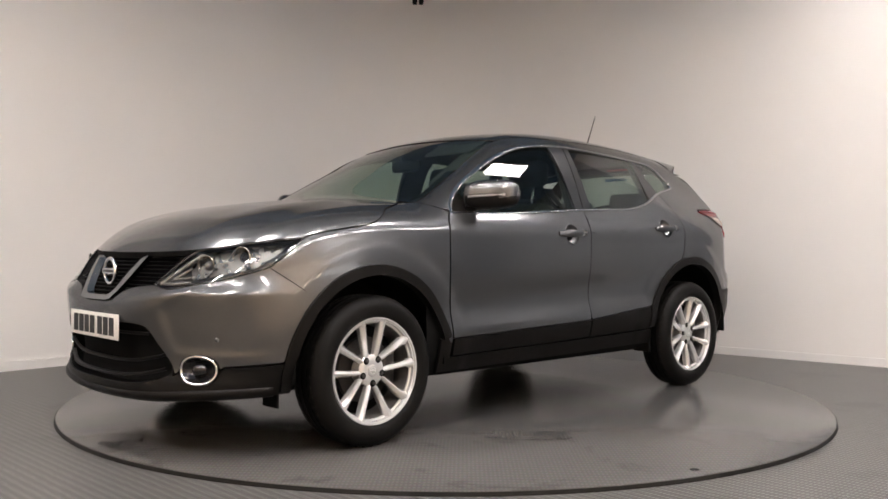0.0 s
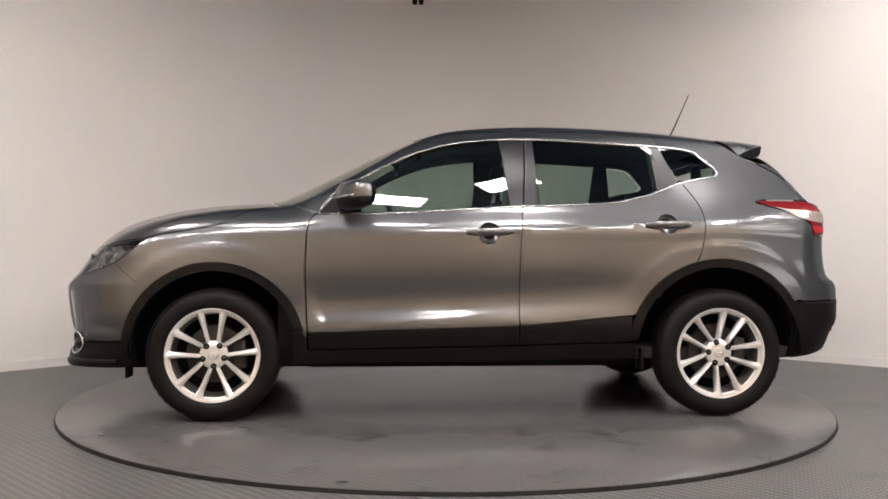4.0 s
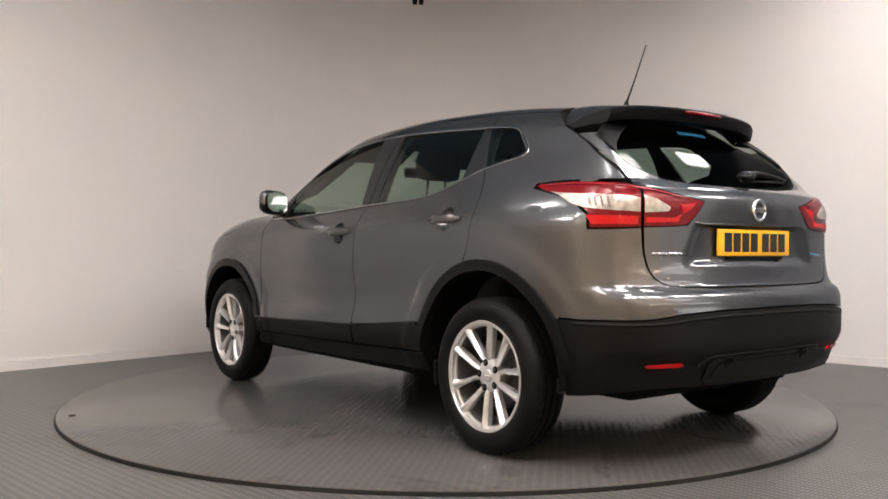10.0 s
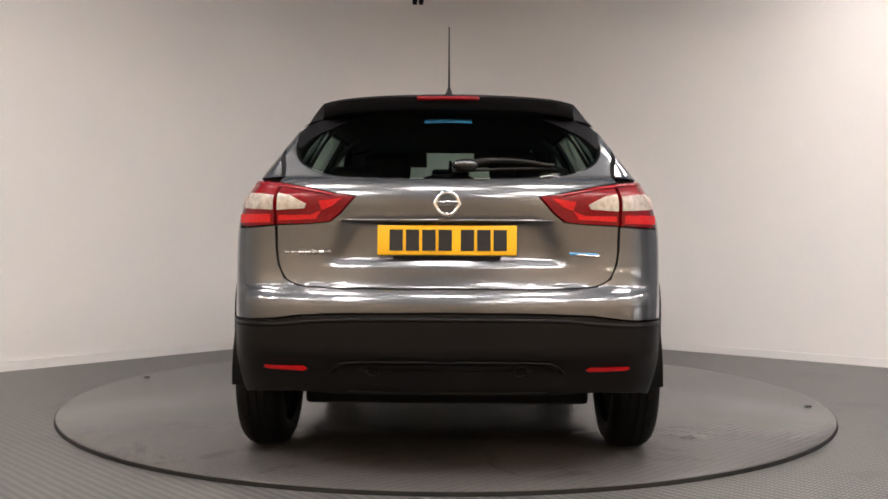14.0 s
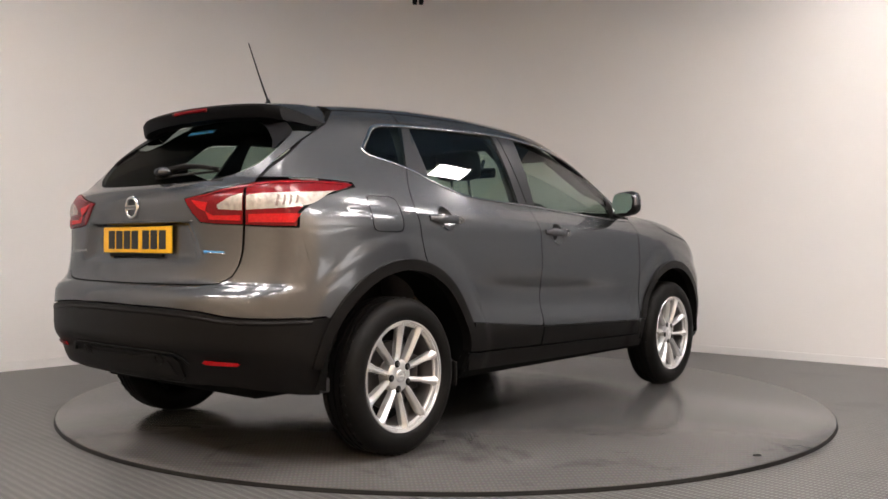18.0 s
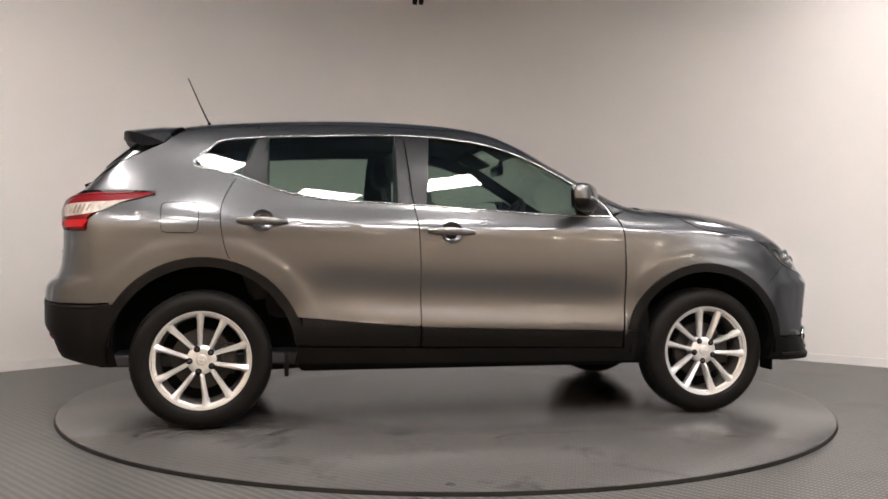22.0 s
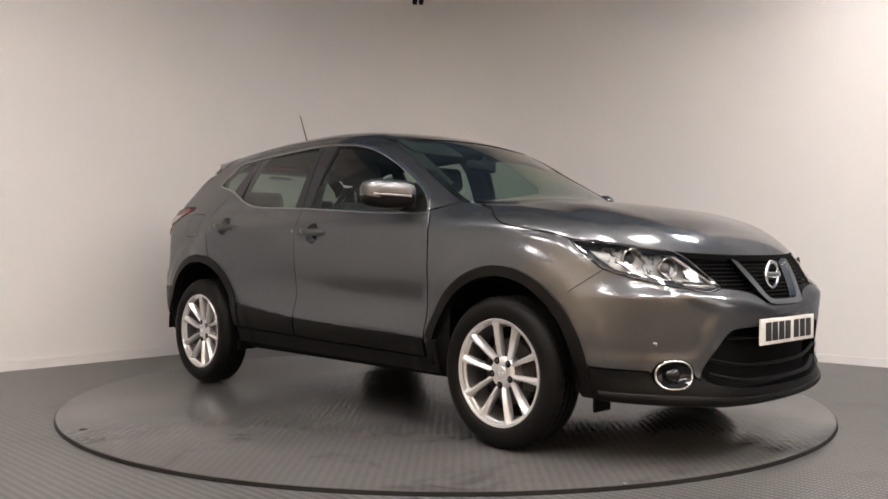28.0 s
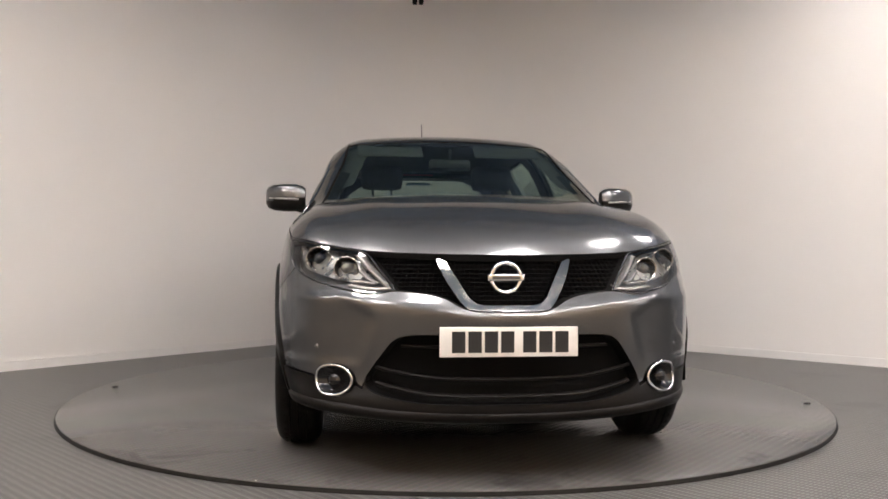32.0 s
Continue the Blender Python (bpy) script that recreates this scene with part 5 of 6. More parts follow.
def spoiler(parent):
    sp = new("spoiler")
    sp.parent = parent
    ys = np.linspace(-0.515, 0.515, 41)
    tops, unders = [], []
    for y in ys:
        e = abs(y) / 0.515
        xt = -1.79 + 0.26 * y * y + 0.02 * e ** 8
        zt = 1.507 - 0.05 * y * y - 0.012 * e ** 8
        ly = y * (1 + 0.175 * e ** 4)
        lead = on_top([(-1.458 + 0.02 * e ** 2 - 0.092 * e ** 8, ly)], 0.001)[0]
        tops.append([(lead[0], lead[1], lead[2]), (lead[0] * 0.66 + xt * 0.34, ly * 0.66 + y * 0.34, lead[2] * 0.66 + zt * 0.34 + 0.006), (lead[0] * 0.33 + xt * 0.67, ly * 0.33 + y * 0.67, lead[2] * 0.33 + zt * 0.67 + 0.005), (xt, y, zt)])
        foot_y = y * (1 + 0.19 * e ** 3)
        foot = on_tail([tail_yz(foot_y, 1.456 - 0.058 * e ** 6)], 0.002)[0]
        unders.append([(xt, y, zt), (xt - 0.004, y, zt - 0.008), (xt + 0.002, y, zt - 0.040), (xt + 0.012, y * (1 + 0.01 * e), zt - 0.058), (xt + 0.045, y * (1 + 0.03 * e), zt - 0.068), tuple(foot)])
    for name, rows, mat_ in (("top", tops, PAINT), ("underside", unders, SHADE_BLACK)):
        bm = bmesh.new()
        g = [[bm.verts.new(p) for p in r] for r in rows]
        for a, b in zip(g, g[1:]):
            for k in range(len(a) - 1):
                bm.faces.new((a[k], b[k], b[k + 1], a[k + 1]))
        if name == "underside":
            for r, t, flip in ((g[0], tops[0], 1), (g[-1], tops[-1], -1)):
                extra = [bm.verts.new(Vector(q) + Vector((0, 0, -0.002))) for q in (t[0], t[1], t[2])]
                f = extra + r
                bm.faces.new(f if flip > 0 else f[::-1])
        bmesh.ops.recalc_face_normals(bm, faces=bm.faces)
        part(name, sharpen(bm), mat_, sp, "painted upper skin" if name == "top" else "gloss black underside")
    bm = bmesh.new()
    pts = [(-1.794 + 0.26 * y * y, y, 1.4905 - 0.05 * y * y) for y in np.linspace(-0.125, 0.125, 14)]
    tube(bm, pts, 0.009, 8, flat=1.0)
    part("brake_light", bm, RED_DEEP, sp, "red high-level brake light strip")


rear_end()


# ---------------------------------------------------------------- wheels, underside, mirrors, handles
RUSTY = plain("dull_exhaust", (0.03, 0.026, 0.023), 0.6, 0.3, grain=0.4, grain_size=20)
# inner barrel, much darker than the rim lip and spokes
BARREL = plain("dark_barrel", (0.075, 0.070, 0.066), 0.6, 0.3, grain=0.4, grain_size=30)
GREY_ALLOY = plain("grey_alloy", (0.35, 0.34, 0.33), 0.4, 0.5, grain=0.1)


def wheel(x, s, phase):
    w = new("wheel")
    w.parent = car
    face = 0.888
    bm = bmesh.new()
    prof = [(0.232, 0.868), (0.243, 0.889), (0.262, 0.897), (0.290, 0.899), (0.312, 0.893), (0.328, 0.876), (0.335, 0.860)]
    for g in (0.835, 0.800, 0.765):
        prof += [(0.3385, g + 0.013), (0.3385, g + 0.005), (0.330, g + 0.004), (0.330, g - 0.004), (0.3385, g - 0.005), (0.3385, g - 0.013)]
    prof += [(0.336, 0.735), (0.328, 0.722), (0.30, 0.703), (0.262, 0.700), (0.235, 0.715)]
    lathe(bm, prof, 96)
    for y in (0.8475, 0.7525):
        for k in range(48):
            a = 2 * math.pi * k / 48
            m = Matrix.Rotation(-a, 4, "Y") @ Matrix.Translation((0.3375, y, 0)) @ Matrix.Rotation(radians(25), 4, "X")
            box(bm, -0.002, 0.0011, -0.014, 0.014, -0.006, 0.006, m=m)
    part("tyre", sharpen(bm, 50), RUBBER, w, "black rubber tyre")
    bm = bmesh.new()
    lathe(bm, [(0.234, 0.866), (0.2405, 0.886), (0.2385, face + 0.001), (0.2315, face), (0.2290, face - 0.005), (0.2240, face - 0.006), (0.2220, face - 0.020), (0.2150, face - 0.023), (0.2135, face - 0.030)], 96)
    part("rim_lip", sharpen(bm, 30), ALLOY, w, "silver alloy rim")
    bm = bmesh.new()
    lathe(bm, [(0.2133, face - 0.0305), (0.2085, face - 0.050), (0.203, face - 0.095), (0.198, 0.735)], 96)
    part("rim_barrel", sharpen(bm, 30), BARREL, w, "dark inner barrel")
    for k in range(5):
        base = phase + 36 + 72 * k
        for d in (-1, 1):
            # straight bars that lean together towards the rim, narrow at the waist and flared into the rim
            p0 = np.array((0.064 * math.cos(radians(d * 23.5)), 0.064 * math.sin(radians(d * 23.5))))
            p1 = np.array((0.2312 * math.cos(radians(d * 14.6)), 0.2312 * math.sin(radians(d * 14.6))))
            ca, sa = math.cos(radians(base)), math.sin(radians(base))
            along = (p1 - p0) / np.linalg.norm(p1 - p0)
            across = np.array((-along[1], along[0])) * d
            bm = bmesh.new()
            rows = []
            for f, inner, outer, front, back in ((0.0, 0.0125, 0.0105, 0.856, 0.832), (0.10, 0.0125, 0.0115, 0.865, 0.830), (0.45, 0.0130, 0.0145, 0.874, 0.832), (0.72, 0.0150, 0.0175, 0.879, 0.838), (0.88, 0.0180, 0.0230, 0.8825, 0.846), (0.96, 0.0220, 0.0330, 0.8840, 0.856), (1.0, 0.0260, 0.0420, 0.8845, 0.860)):
                c = p0 + (p1 - p0) * f
                ring = []
                for u, y in ((-1, back), (-0.97, front - 0.016), (-0.80, front - 0.010), (-0.10, front), (0.34, front), (0.74, front - 0.010), (0.97, front - 0.017), (1, back)):
                    q = c + across * (u * (outer if u > 0 else inner))
                    ring.append(bm.verts.new((q[0] * ca - q[1] * sa, y, q[0] * sa + q[1] * ca)))
                rows.append(ring)
            for a2, b2 in zip(rows, rows[1:]):
                for j in range(8):
                    bm.faces.new((a2[j], a2[(j + 1) % 8], b2[(j + 1) % 8], b2[j]))
            bmesh.ops.recalc_face_normals(bm, faces=bm.faces)
            part("spoke", sharpen(bm, 16), ALLOY, w, "silver alloy spoke")
    bm = bmesh.new()
    lathe(bm, [(0.0001, 0.858), (0.030, 0.858), (0.044, 0.8595), (0.062, 0.857), (0.071, 0.850), (0.074, 0.835), (0.074, 0.80)], 48)
    part("hub", sharpen(bm, 40), ALLOY, w)
    bm = bmesh.new()
    lathe(bm, [(0.0001, 0.8632), (0.022, 0.8630), (0.026, 0.8622), (0.028, 0.857)], 32)
    part("centre_cap", bm, ALLOY, w)
    bm = bmesh.new()
    lathe(bm, [(0.0135, 0.8636), (0.0150, 0.8645), (0.0165, 0.8636)], 24)
    box(bm, -0.0175, 0.0175, 0.8630, 0.8642, -0.003, 0.003)
    part("cap_mark", bm, GREY_ALLOY, w)
    for k in range(5):
        a = radians(phase + 72 * k)
        cn = (0.057 * math.cos(a), 0, 0.057 * math.sin(a))
        # near-black disc proud of the hub, painted as the shade in a nut hole
        bm = bmesh.new()
        lathe(bm, [(0.0001, 0.8605), (0.0145, 0.8618), (0.0158, 0.8600)], 20, "y", cn)
        nut = part("nut_hole_shade", bm, SEAM_SHADE, w, "near-black disc painted as a shaded nut hole")
        bm = bmesh.new()
        lathe(bm, [(0.0001, 0.8655), (0.0055, 0.8655), (0.0085, 0.8638), (0.0088, 0.8610)], 6, "y", cn)
        part("wheel_nut", sharpen(bm, 20), DARK_METAL, nut, "dull steel wheel nut")
    bm = bmesh.new()
    lathe(bm, [(0.06, 0.800), (0.145, 0.800), (0.148, 0.796), (0.148, 0.778), (0.06, 0.776)], 64)
    part("brake_disc", sharpen(bm), DARK_METAL, w, "dull steel brake disc")
    bm = bmesh.new()
    box(bm, -0.16, -0.09, 0.77, 0.822, -0.075, 0.075, 0.012)
    part("brake_caliper", bm, DARK_METAL, w)
    bm = bmesh.new()
    lathe(bm, [(0.0001, 0.768), (0.21, 0.768), (0.222, 0.715)], 48)
    part("backing_plate", bm, SEAM_SHADE, w)
    w.matrix_basis = pose(x, 0, HUB_Z, 0, 0, 0 if s > 0 else 180)
    return w


for wx in (AXLE_F, AXLE_R):
    for ws in (1, -1):
        wheel(wx, ws, {(1, 1): 52, (-1, 1): 76, (-1, -1): 68, (1, -1): 62}[(1 if wx > 0 else -1, ws)])


def underside():
    # wheel housings and floor pan: the shade under the car is in their near-black
    for cx, cz, r in ((CF_X, CF_Z, WELL_F + 0.012), (CR_X, CR_Z, WELL_R + 0.012)):
        for s in (1, -1):
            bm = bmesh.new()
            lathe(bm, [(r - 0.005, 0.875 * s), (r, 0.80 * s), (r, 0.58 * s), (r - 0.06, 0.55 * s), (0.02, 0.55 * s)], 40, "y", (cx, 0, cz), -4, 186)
            part("wheel_liner", bm, SEAM_SHADE, car, "black plastic wheel housing")
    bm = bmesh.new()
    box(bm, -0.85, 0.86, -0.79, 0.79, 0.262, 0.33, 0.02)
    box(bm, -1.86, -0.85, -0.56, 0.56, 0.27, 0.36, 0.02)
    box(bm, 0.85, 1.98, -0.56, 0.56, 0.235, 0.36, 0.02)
    part("floor_pan", bm, SEAM_SHADE, car, "underbody with its shade in the near-black colour")
    bm = bmesh.new()
    tube(bm, [(AXLE_R + 0.05, -0.70, 0.30), (AXLE_R + 0.02, -0.3, 0.26), (AXLE_R + 0.02, 0.3, 0.26), (AXLE_R + 0.05, 0.70, 0.30)], 0.04, 10)
    part("rear_axle", bm, DARK_METAL, car)
    bm = bmesh.new()
    tube(bm, [(-0.6, -0.12, 0.23), (-1.0, -0.2, 0.22), (-1.5, 0.30, 0.27), (-1.75, 0.36, 0.29)], 0.028, 10)
    box(bm, -1.80, -1.60, 0.12, 0.50, 0.30, 0.38, 0.03)
    part("exhaust", bm, RUSTY, car, "dull exhaust pipe and silencer")
    for s in (1, -1):
        # deflectors coloured near-black to sink into the shade below the bumper
        bm = bmesh.new()
        box(bm, 1.765, 1.780, 0.735 * s - 0.055, 0.735 * s + 0.055, 0.212, 0.33, 0.006)
        part("air_deflector", bm, SEAM_SHADE, car)
        bm = bmesh.new()
        box(bm, -0.925, -0.905, 0.78 * s - 0.06, 0.78 * s + 0.06, 0.245, 0.36, 0.006)
        part("mud_flap", bm, BLACK_PLASTIC, car)


underside()


MIR_X, MIR_SWEEP = 0.662, 0.115


def mirrors():
    for s in (1, -1):
        mir = new("door_mirror")
        mir.parent = car
        rows = []
        for f, hx, hz in ((0.0, 0.62, 0.70), (0.08, 0.85, 0.88), (0.25, 1.0, 1.0), (0.55, 1.0, 1.0), (0.8, 0.92, 0.94), (0.94, 0.72, 0.78), (1.0, 0.45, 0.55)):
            y = 0.812 + 0.215 * f
            cx, cz = MIR_X - MIR_SWEEP * f, 1.152 + 0.008 * f
            ring = []
            for k in range(28):
                a = 2 * math.pi * k / 28
                c, q = math.cos(a), math.sin(a)
                px = math.copysign(abs(c) ** 0.72, c) * (0.072 if c > 0 else 0.046) * hx
                pz = math.copysign(abs(q) ** 0.72, q) * 0.074 * hz
                ring.append(Vector((cx + px, y * s, cz + pz)))
            rows.append(ring)
        for name, material, keep, label in (("cap", PAINT, lambda v: v.z > 1.146, "painted upper cap"), ("shell", BLACK_PLASTIC, lambda v: v.z <= 1.146, "black lower shell")):
            bm = bmesh.new()
            g = [[bm.verts.new(p) for p in r] for r in rows]
            for a, b in zip(g, g[1:]):
                for k in range(28):
                    q = (a[k], a[(k + 1) % 28], b[(k + 1) % 28], b[k])
                    c = sum((v.co for v in q), Vector()) / 4
                    back = c.x < MIR_X - MIR_SWEEP * (abs(c.y) - 0.812) / 0.215 - 0.034
                    if keep(c) if name == "cap" and not back else name == "shell" and (back or keep(c)):
                        bm.faces.new(q)
            if name == "shell":
                bm.faces.new(g[0])
            tip = g[-1]
            start = next(k for k in range(28) if tip[k].co.z > 1.146 >= tip[k - 1].co.z)
            tip = tip[start:] + tip[:start]
            high = sum(v.co.z > 1.146 for v in tip)
            bm.faces.new(tip[:high] if name == "cap" else tip[high - 1:] + tip[:1])
            bmesh.ops.recalc_face_normals(bm, faces=bm.faces)
            loose = [v for v in bm.verts if not v.link_faces]
            bmesh.ops.delete(bm, geom=loose, context="VERTS")
            part(name, bm, material, mir, label)
        bm = bmesh.new()
        ring = [bm.verts.new((MIR_X - 0.050 - MIR_SWEEP * (u * 0.19 + 0.01) / 0.215, (0.822 + 0.19 * u) * s, 1.156 + 0.062 * v)) for u, v, f in ((0.06, -0.7, 0), (0.2, -0.95, 0.2), (0.75, -0.9, 0.8), (0.95, -0.5, 1), (1.0, 0.2, 1), (0.9, 0.8, 0.9), (0.6, 1.0, 0.6), (0.15, 0.9, 0.1), (0.03, 0.3, 0))]
        bm.faces.new(ring)
        bmesh.ops.translate(bm, vec=(-0.003, 0, 0), verts=bm.verts)
        part("mirror_glass", bm, plain_mirror, mir, "mirror glass", smooth=False)
        bm = bmesh.new()
        tube(bm, [(0.675, 0.79 * s, 1.085), (0.660, 0.84 * s, 1.095), (0.640, 0.89 * s, 1.115)], 0.030, 12, flat=0.7)
        part("mirror_foot", bm, BLACK_PLASTIC, mir)
        bm = bmesh.new()
        tube(bm, [(MIR_X + 0.070 - MIR_SWEEP * (0.018 + 0.185 * u) / 0.215 - 0.022 * u ** 4, (0.83 + 0.185 * u) * s, 1.142 + 0.012 * u) for u in np.linspace(0.1, 0.95, 10)], 0.006, 6)
        part("indicator_strip", bm, GREY_ALLOY, mir, "clear indicator strip")


plain_mirror = plain("mirror_silver", (0.9, 0.9, 0.9), 0.02, 1.0)
mirrors()


def handles():
    for s in (1, -1):
        for (key, (cx, cz, r)), door, x0, x1 in zip(HANDLES.items(), DOORS[s], (-0.213, -1.161), (0.035, -0.913)):
            h = new("door_handle")
            h.parent = door
            bm = bmesh.new()
            dish(bm, ring_of(cx, cz, r - 0.001, r - 0.001), on_side, 0.030, s, off=-0.001)
            part("finger_bowl", bm, PAINT, h)
            zc = cz + (0.007 if key == "front_door" else -0.003)
            bm = bmesh.new()
            rows = []
            for f in np.linspace(0, 1, 15):
                x = x0 + (x1 - x0) * f
                lift = 0.010 + 0.026 * min(1, 3.2 * f, 3.2 * (1 - f))
                half = 0.0195 * (0.62 + 0.38 * min(1, 5 * f, 5 * (1 - f)))
                p = on_side([(x, zc - 0.006 * (f - 0.5))], 0.0)[0]
                ring = []
                for u, o in ((-1, lift - 0.014), (-1, lift - 0.006), (-0.6, lift), (0.6, lift), (1, lift - 0.006), (1, lift - 0.014)):
                    ring.append(bm.verts.new((x, (p[1] + o) * s, p[2] + half * u)))
                rows.append(ring)
            for a, b in zip(rows, rows[1:]):
                for k in range(6):
                    bm.faces.new((a[k], a[(k + 1) % 6], b[(k + 1) % 6], b[k]))
            bm.faces.new(rows[0]), bm.faces.new(rows[-1][::-1])
            bmesh.ops.recalc_face_normals(bm, faces=bm.faces)
            part("grip", sharpen(bm, 50), PAINT, h, "painted pull handle")
            bm = bmesh.new()
            strip(bm, ring_of(cx, cz, r + 0.002, r + 0.002) + [(cx + r + 0.002, cz)], on_side, 0.0025, 0.0, s, rise=0.002)
            part("bowl_rim", bm, PAINT, h)


handles()

# aerial
aerial = new("aerial")
aerial.parent = car
bm = bmesh.new()
lathe(bm, [(0.022, 1.560), (0.020, 1.582), (0.012, 1.596), (0.008, 1.610), (0.0001, 1.612)], 20, "z", (-1.345, 0, 0))
part("aerial_foot", bm, BLACK_PLASTIC, aerial)
bm = bmesh.new()
tube(bm, [(-1.345, 0, 1.600), (-1.372, 0, 1.655), (-1.400, 0, 1.715), (-1.465, 0, 1.862)], 0.0052, 8, taper=0.5)
part("aerial_rod", bm, BLACK_PLASTIC, aerial, "thin black rod")


# ---------------------------------------------------------------- cabin
def cabin():
    # inner skins behind the panels
    for s in (1, -1):
        low = [(0.90, 0.33), (0.90, 1.05)] + [(p[0], p[1] - 0.012) for p in BELT if p[0] < 0.79] + [(-1.60, 1.29), (-1.62, 0.90), (-0.9, 0.85), (-0.86, 0.33)]
        panel("door_lining", low, on_side, TRIM, car, sides=(s,), off=-0.055, lip=0.0, step=0.07)
        top = [(p[0], p[1] - 0.004) for p in DLO_TOP if p[0] > -1.25 and p[1] > 1.12] + [(-1.30, 1.50), (-0.9, 1.535), (-0.3, 1.548), (0.1, 1.525), (0.40, 1.405), (0.72, 1.225)]
        panel("pillar_lining", top, on_side, LINER, car, sides=(s,), off=-0.030, lip=0.0, step=0.06)
        for poly in ([(-0.16, 1.06), (-0.38, 1.06), (-0.36, 1.51), (-0.20, 1.51)], [(-1.00, 1.15), (-1.16, 1.20), (-1.08, 1.49), (-1.0, 1.50)], [(-1.33, 1.27), (-1.62, 1.27), (-1.50, 1.47), (-1.23, 1.49), (-1.30, 1.40), (-1.38, 1.33)]):
            panel("pillar_lining", poly, on_side, TRIM, car, sides=(s,), off=-0.045, lip=0.0, step=0.05)
    panel("headlining", both([(0.24, 0.0), (0.20, 0.50), (-1.50, 0.46), (-1.52, 0.0)]), on_top, LINER, car, "grey headlining", off=-0.040, lip=0.0, step=0.10)
    panel("tailgate_lining", both_round([(0.0, 1.14), (0.55, 1.14), (0.60, 0.76), (0.0, 0.72)]), on_tail, TRIM, car, off=-0.06, lip=0.0, step=0.08)
    bm = bmesh.new()
    box(bm, -1.75, 1.0, -0.78, 0.78, 0.30, 0.36, 0.01)
    part("cabin_floor", bm, TRIM, car)
    bm = bmesh.new()
    box(bm, -1.86, -1.22, -0.64, 0.64, 1.03, 1.05, 0.006)
    part("parcel_shelf", bm, TRIM, car)
    # dashboard
    bm = bmesh.new()
    rows = []
    for y in np.linspace(-0.74, 0.74, 25):
        hood = 0.03 * math.exp(-((y + 0.37) / 0.20) ** 2)
        rows.append([bm.verts.new(p) for p in ((1.06 - 0.2 * y * y, y, 1.055), (0.80, y, 1.070), (0.60, y, 1.055 + hood), (0.50, y, 1.02 + hood), (0.47, y, 0.95), (0.52, y, 0.80), (0.60, y, 0.55))])
    for a, b in zip(rows, rows[1:]):
        for k in range(6):
            bm.faces.new((a[k], a[k + 1], b[k + 1], b[k]))
    part("dashboard", bm, TRIM, car, "black dashboard")
    # steering wheel on the right-hand side
    st = new("steering_wheel")
    st.parent = car
    m = pose(0.345, -0.37, 0.985, 0, -66, 0)
    bm = bmesh.new()
    tube(bm, [m @ Vector((0.185 * math.cos(a), 0.185 * math.sin(a), 0)) for a in np.linspace(0, 2 * math.pi, 40, endpoint=False)], 0.016, 10, closed=True)
    part("ring", bm, TRIM, st)
    bm = bmesh.new()
    for a in (0, 180, 270):
        box(bm, 0.03, 0.18, -0.022, 0.022, -0.012, 0.008, 0.006, m=m @ pose(0, 0, 0, 0, 0, a))
    box(bm, -0.07, 0.07, -0.07, 0.07, -0.03, 0.02, 0.02, m=m)
    part("hub", bm, TRIM, st)
    bm = bmesh.new()
    tube(bm, [m @ Vector((0, 0, -0.02)), (0.52, -0.37, 0.90)], 0.035, 10)
    part("column", bm, TRIM, st)
    # inner mirror
    bm = bmesh.new()
    box(bm, 0.365, 0.395, -0.12, 0.12, 1.335, 1.40, 0.02)
    tube(bm, [(0.39, 0, 1.39), (0.42, 0, 1.455)], 0.012, 8)
    part("inner_mirror", bm, GLOSS_BLACK, car)
    for s in (1, -1):
        bm = bmesh.new()
        box(bm, -0.02, 0.02, -0.19, 0.19, -0.008, 0.008, 0.007, m=pose(0.30, 0.34 * s, 1.455, 0, 28, 0) @ Matrix.Diagonal((4.5, 1, 1, 1)))
        part("sun_visor", bm, LINER, car)
    # seats
    for x, y, wid in ((-0.02, 0.36, 0.48), (-0.02, -0.36, 0.48)):
        seat = new("front_seat")
        seat.parent = car
        bm = bmesh.new()
        box(bm, -0.05, 0.46, -wid / 2, wid / 2, 0.55, 0.70, 0.06)
        part("cushion", bm, CLOTH, seat)
        bm = bmesh.new()
        box(bm, -0.065, 0.075, -wid / 2, wid / 2, 0.0, 0.545, 0.06, m=pose(-0.08, 0, 0.63, 0, -17, 0))
        for sd in (-1, 1):
            box(bm, -0.02, 0.13, sd * wid / 2 - 0.05, sd * wid / 2 + 0.05, 0.04, 0.50, 0.045, m=pose(-0.08, 0, 0.63, 0, -17, 0))
        part("backrest", bm, CLOTH, seat)
        bm = bmesh.new()
        box(bm, -0.055, 0.055, -0.135, 0.135, 0.0, 0.165, 0.05, m=pose(-0.265, 0, 1.262, 0, -10, 0))
        part("headrest", bm, CLOTH, seat)
        bm = bmesh.new()
        for sd in (-1, 1):
            tube(bm, [(-0.235, sd * 0.06, 1.10), (-0.272, sd * 0.06, 1.30)], 0.007, 8)
        part("headrest_post", bm, CHROME, seat)
        seat.matrix_basis = pose(x, y, 0.0)
    bench = new("rear_seat")
    bench.parent = car
    bm = bmesh.new()
    box(bm, -1.02, -0.50, -0.66, 0.66, 0.52, 0.70, 0.07)
    part("cushion", bm, CLOTH, bench)
    for y0, y1 in ((-0.66, -0.20), (-0.19, 0.19), (0.20, 0.66)):
        bm = bmesh.new()
        box(bm, -0.07, 0.07, y0, y1, 0.0, 0.55, 0.06, m=pose(-1.02, 0, 0.62, 0, -20, 0))
        part("backrest", bm, CLOTH, bench)
        yc = (y0 + y1) / 2
        bm = bmesh.new()
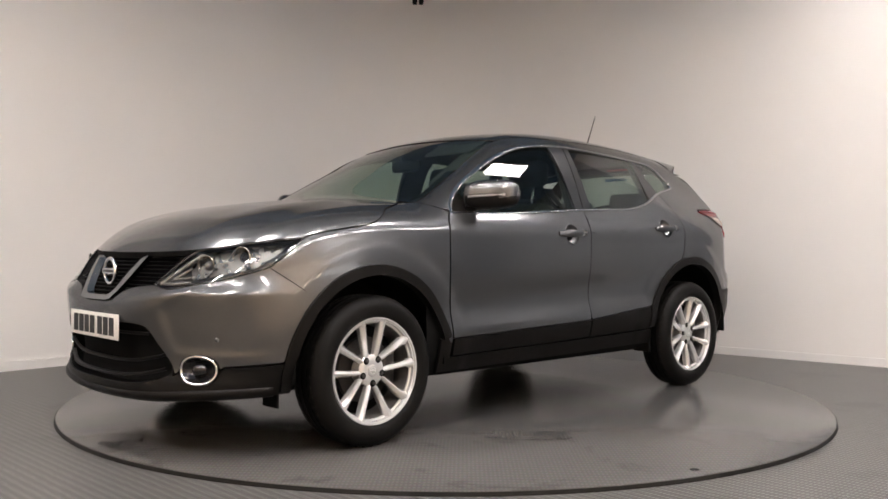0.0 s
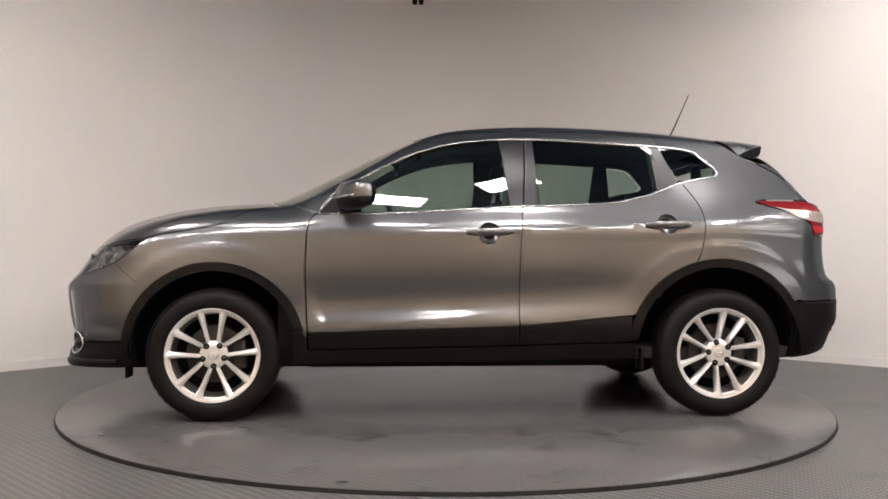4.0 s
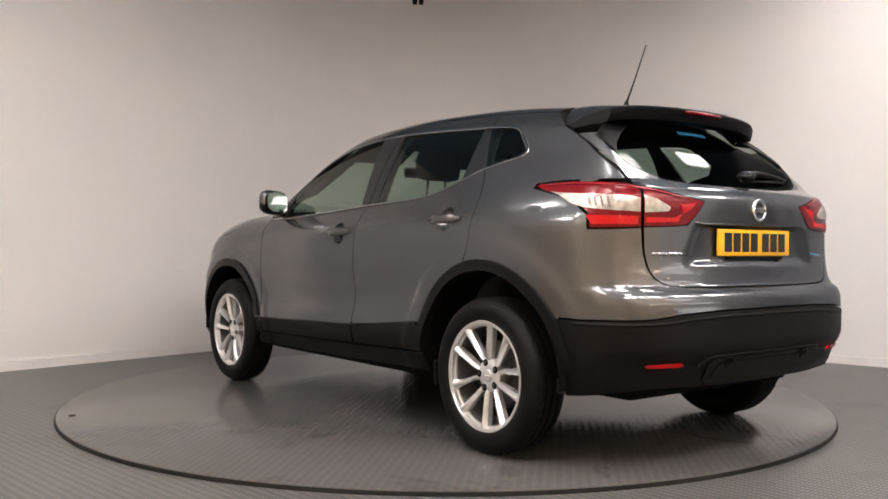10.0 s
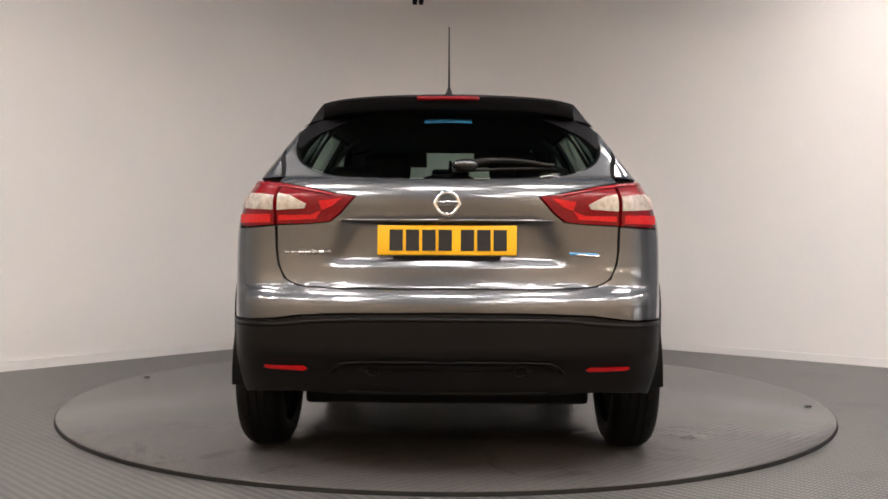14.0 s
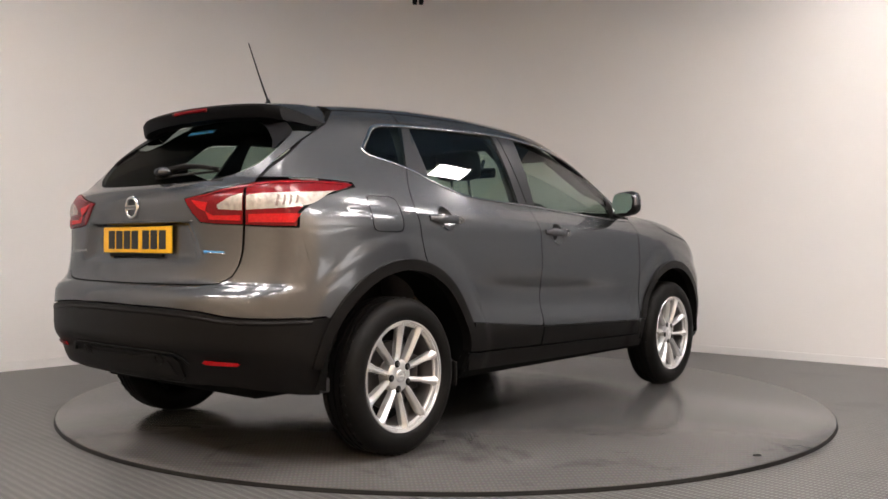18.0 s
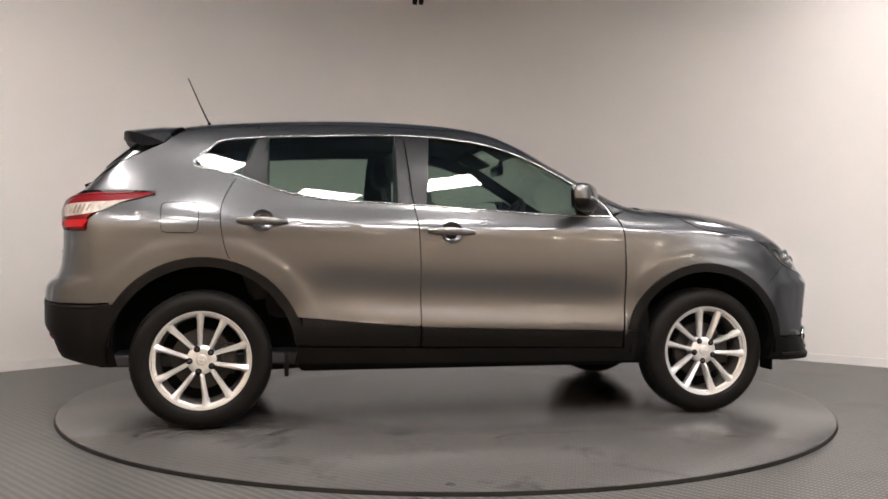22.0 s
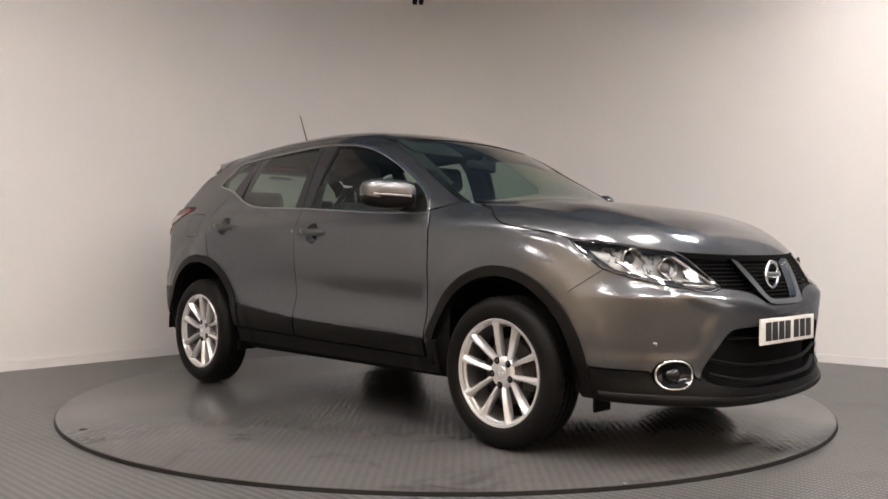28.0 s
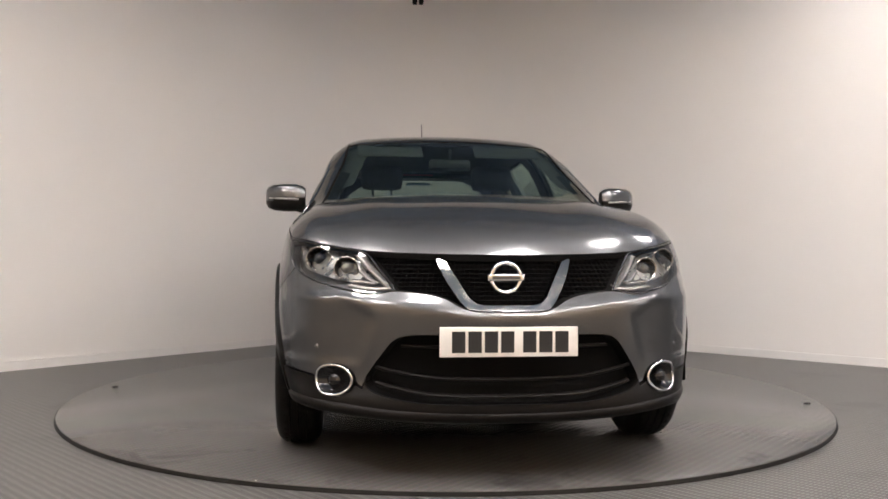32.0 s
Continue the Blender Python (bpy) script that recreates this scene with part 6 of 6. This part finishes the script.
        box(bm, -0.05, 0.05, yc - 0.125, yc + 0.125, 0.0, 0.13 if abs(yc) > 0.1 else 0.09, 0.04, m=pose(-1.235, 0, 1.135, 0, -12, 0))
        part("headrest", bm, CLOTH, bench)


cabin()

# ---------------------------------------------------------------- small black fixing at the head of the wall
fix = new("wall_fixture")
bm = bmesh.new()
for dx in (-0.028, 0.030):
    lathe(bm, [(0.0001, -0.03), (0.020, -0.03), (0.022, 0.0), (0.020, 0.03), (0.0001, 0.03)], 16, "z", (dx, 0, 0))
part("clip", bm, SEAM_SHADE, fix)
bm = bmesh.new()
tube(bm, [(0, 0, 0.02), (0, 0.10, 0.10)], 0.008, 8)
part("stem", bm, SEAM_SHADE, fix)
tagged(fix, "tiny black twin clip hanging high before the wall", "fixture")
fix.matrix_world = pose(-0.27, 2.6, 3.14)


CAR_X, CAR_Y = -0.067, -0.021


def motions():
    rows, disc = [], []
    for t, a in TURN:
        c, s = math.cos(radians(a)), math.sin(radians(a))
        rows.append((t, pose(CAR_X * c - CAR_Y * s, CAR_X * s + CAR_Y * c, 0.0, 0, 0, a)))
        disc.append((t, pose(0, 0, 0, 0, 0, a)))
    walk(car, rows)
    walk(turntable, disc)


motions()
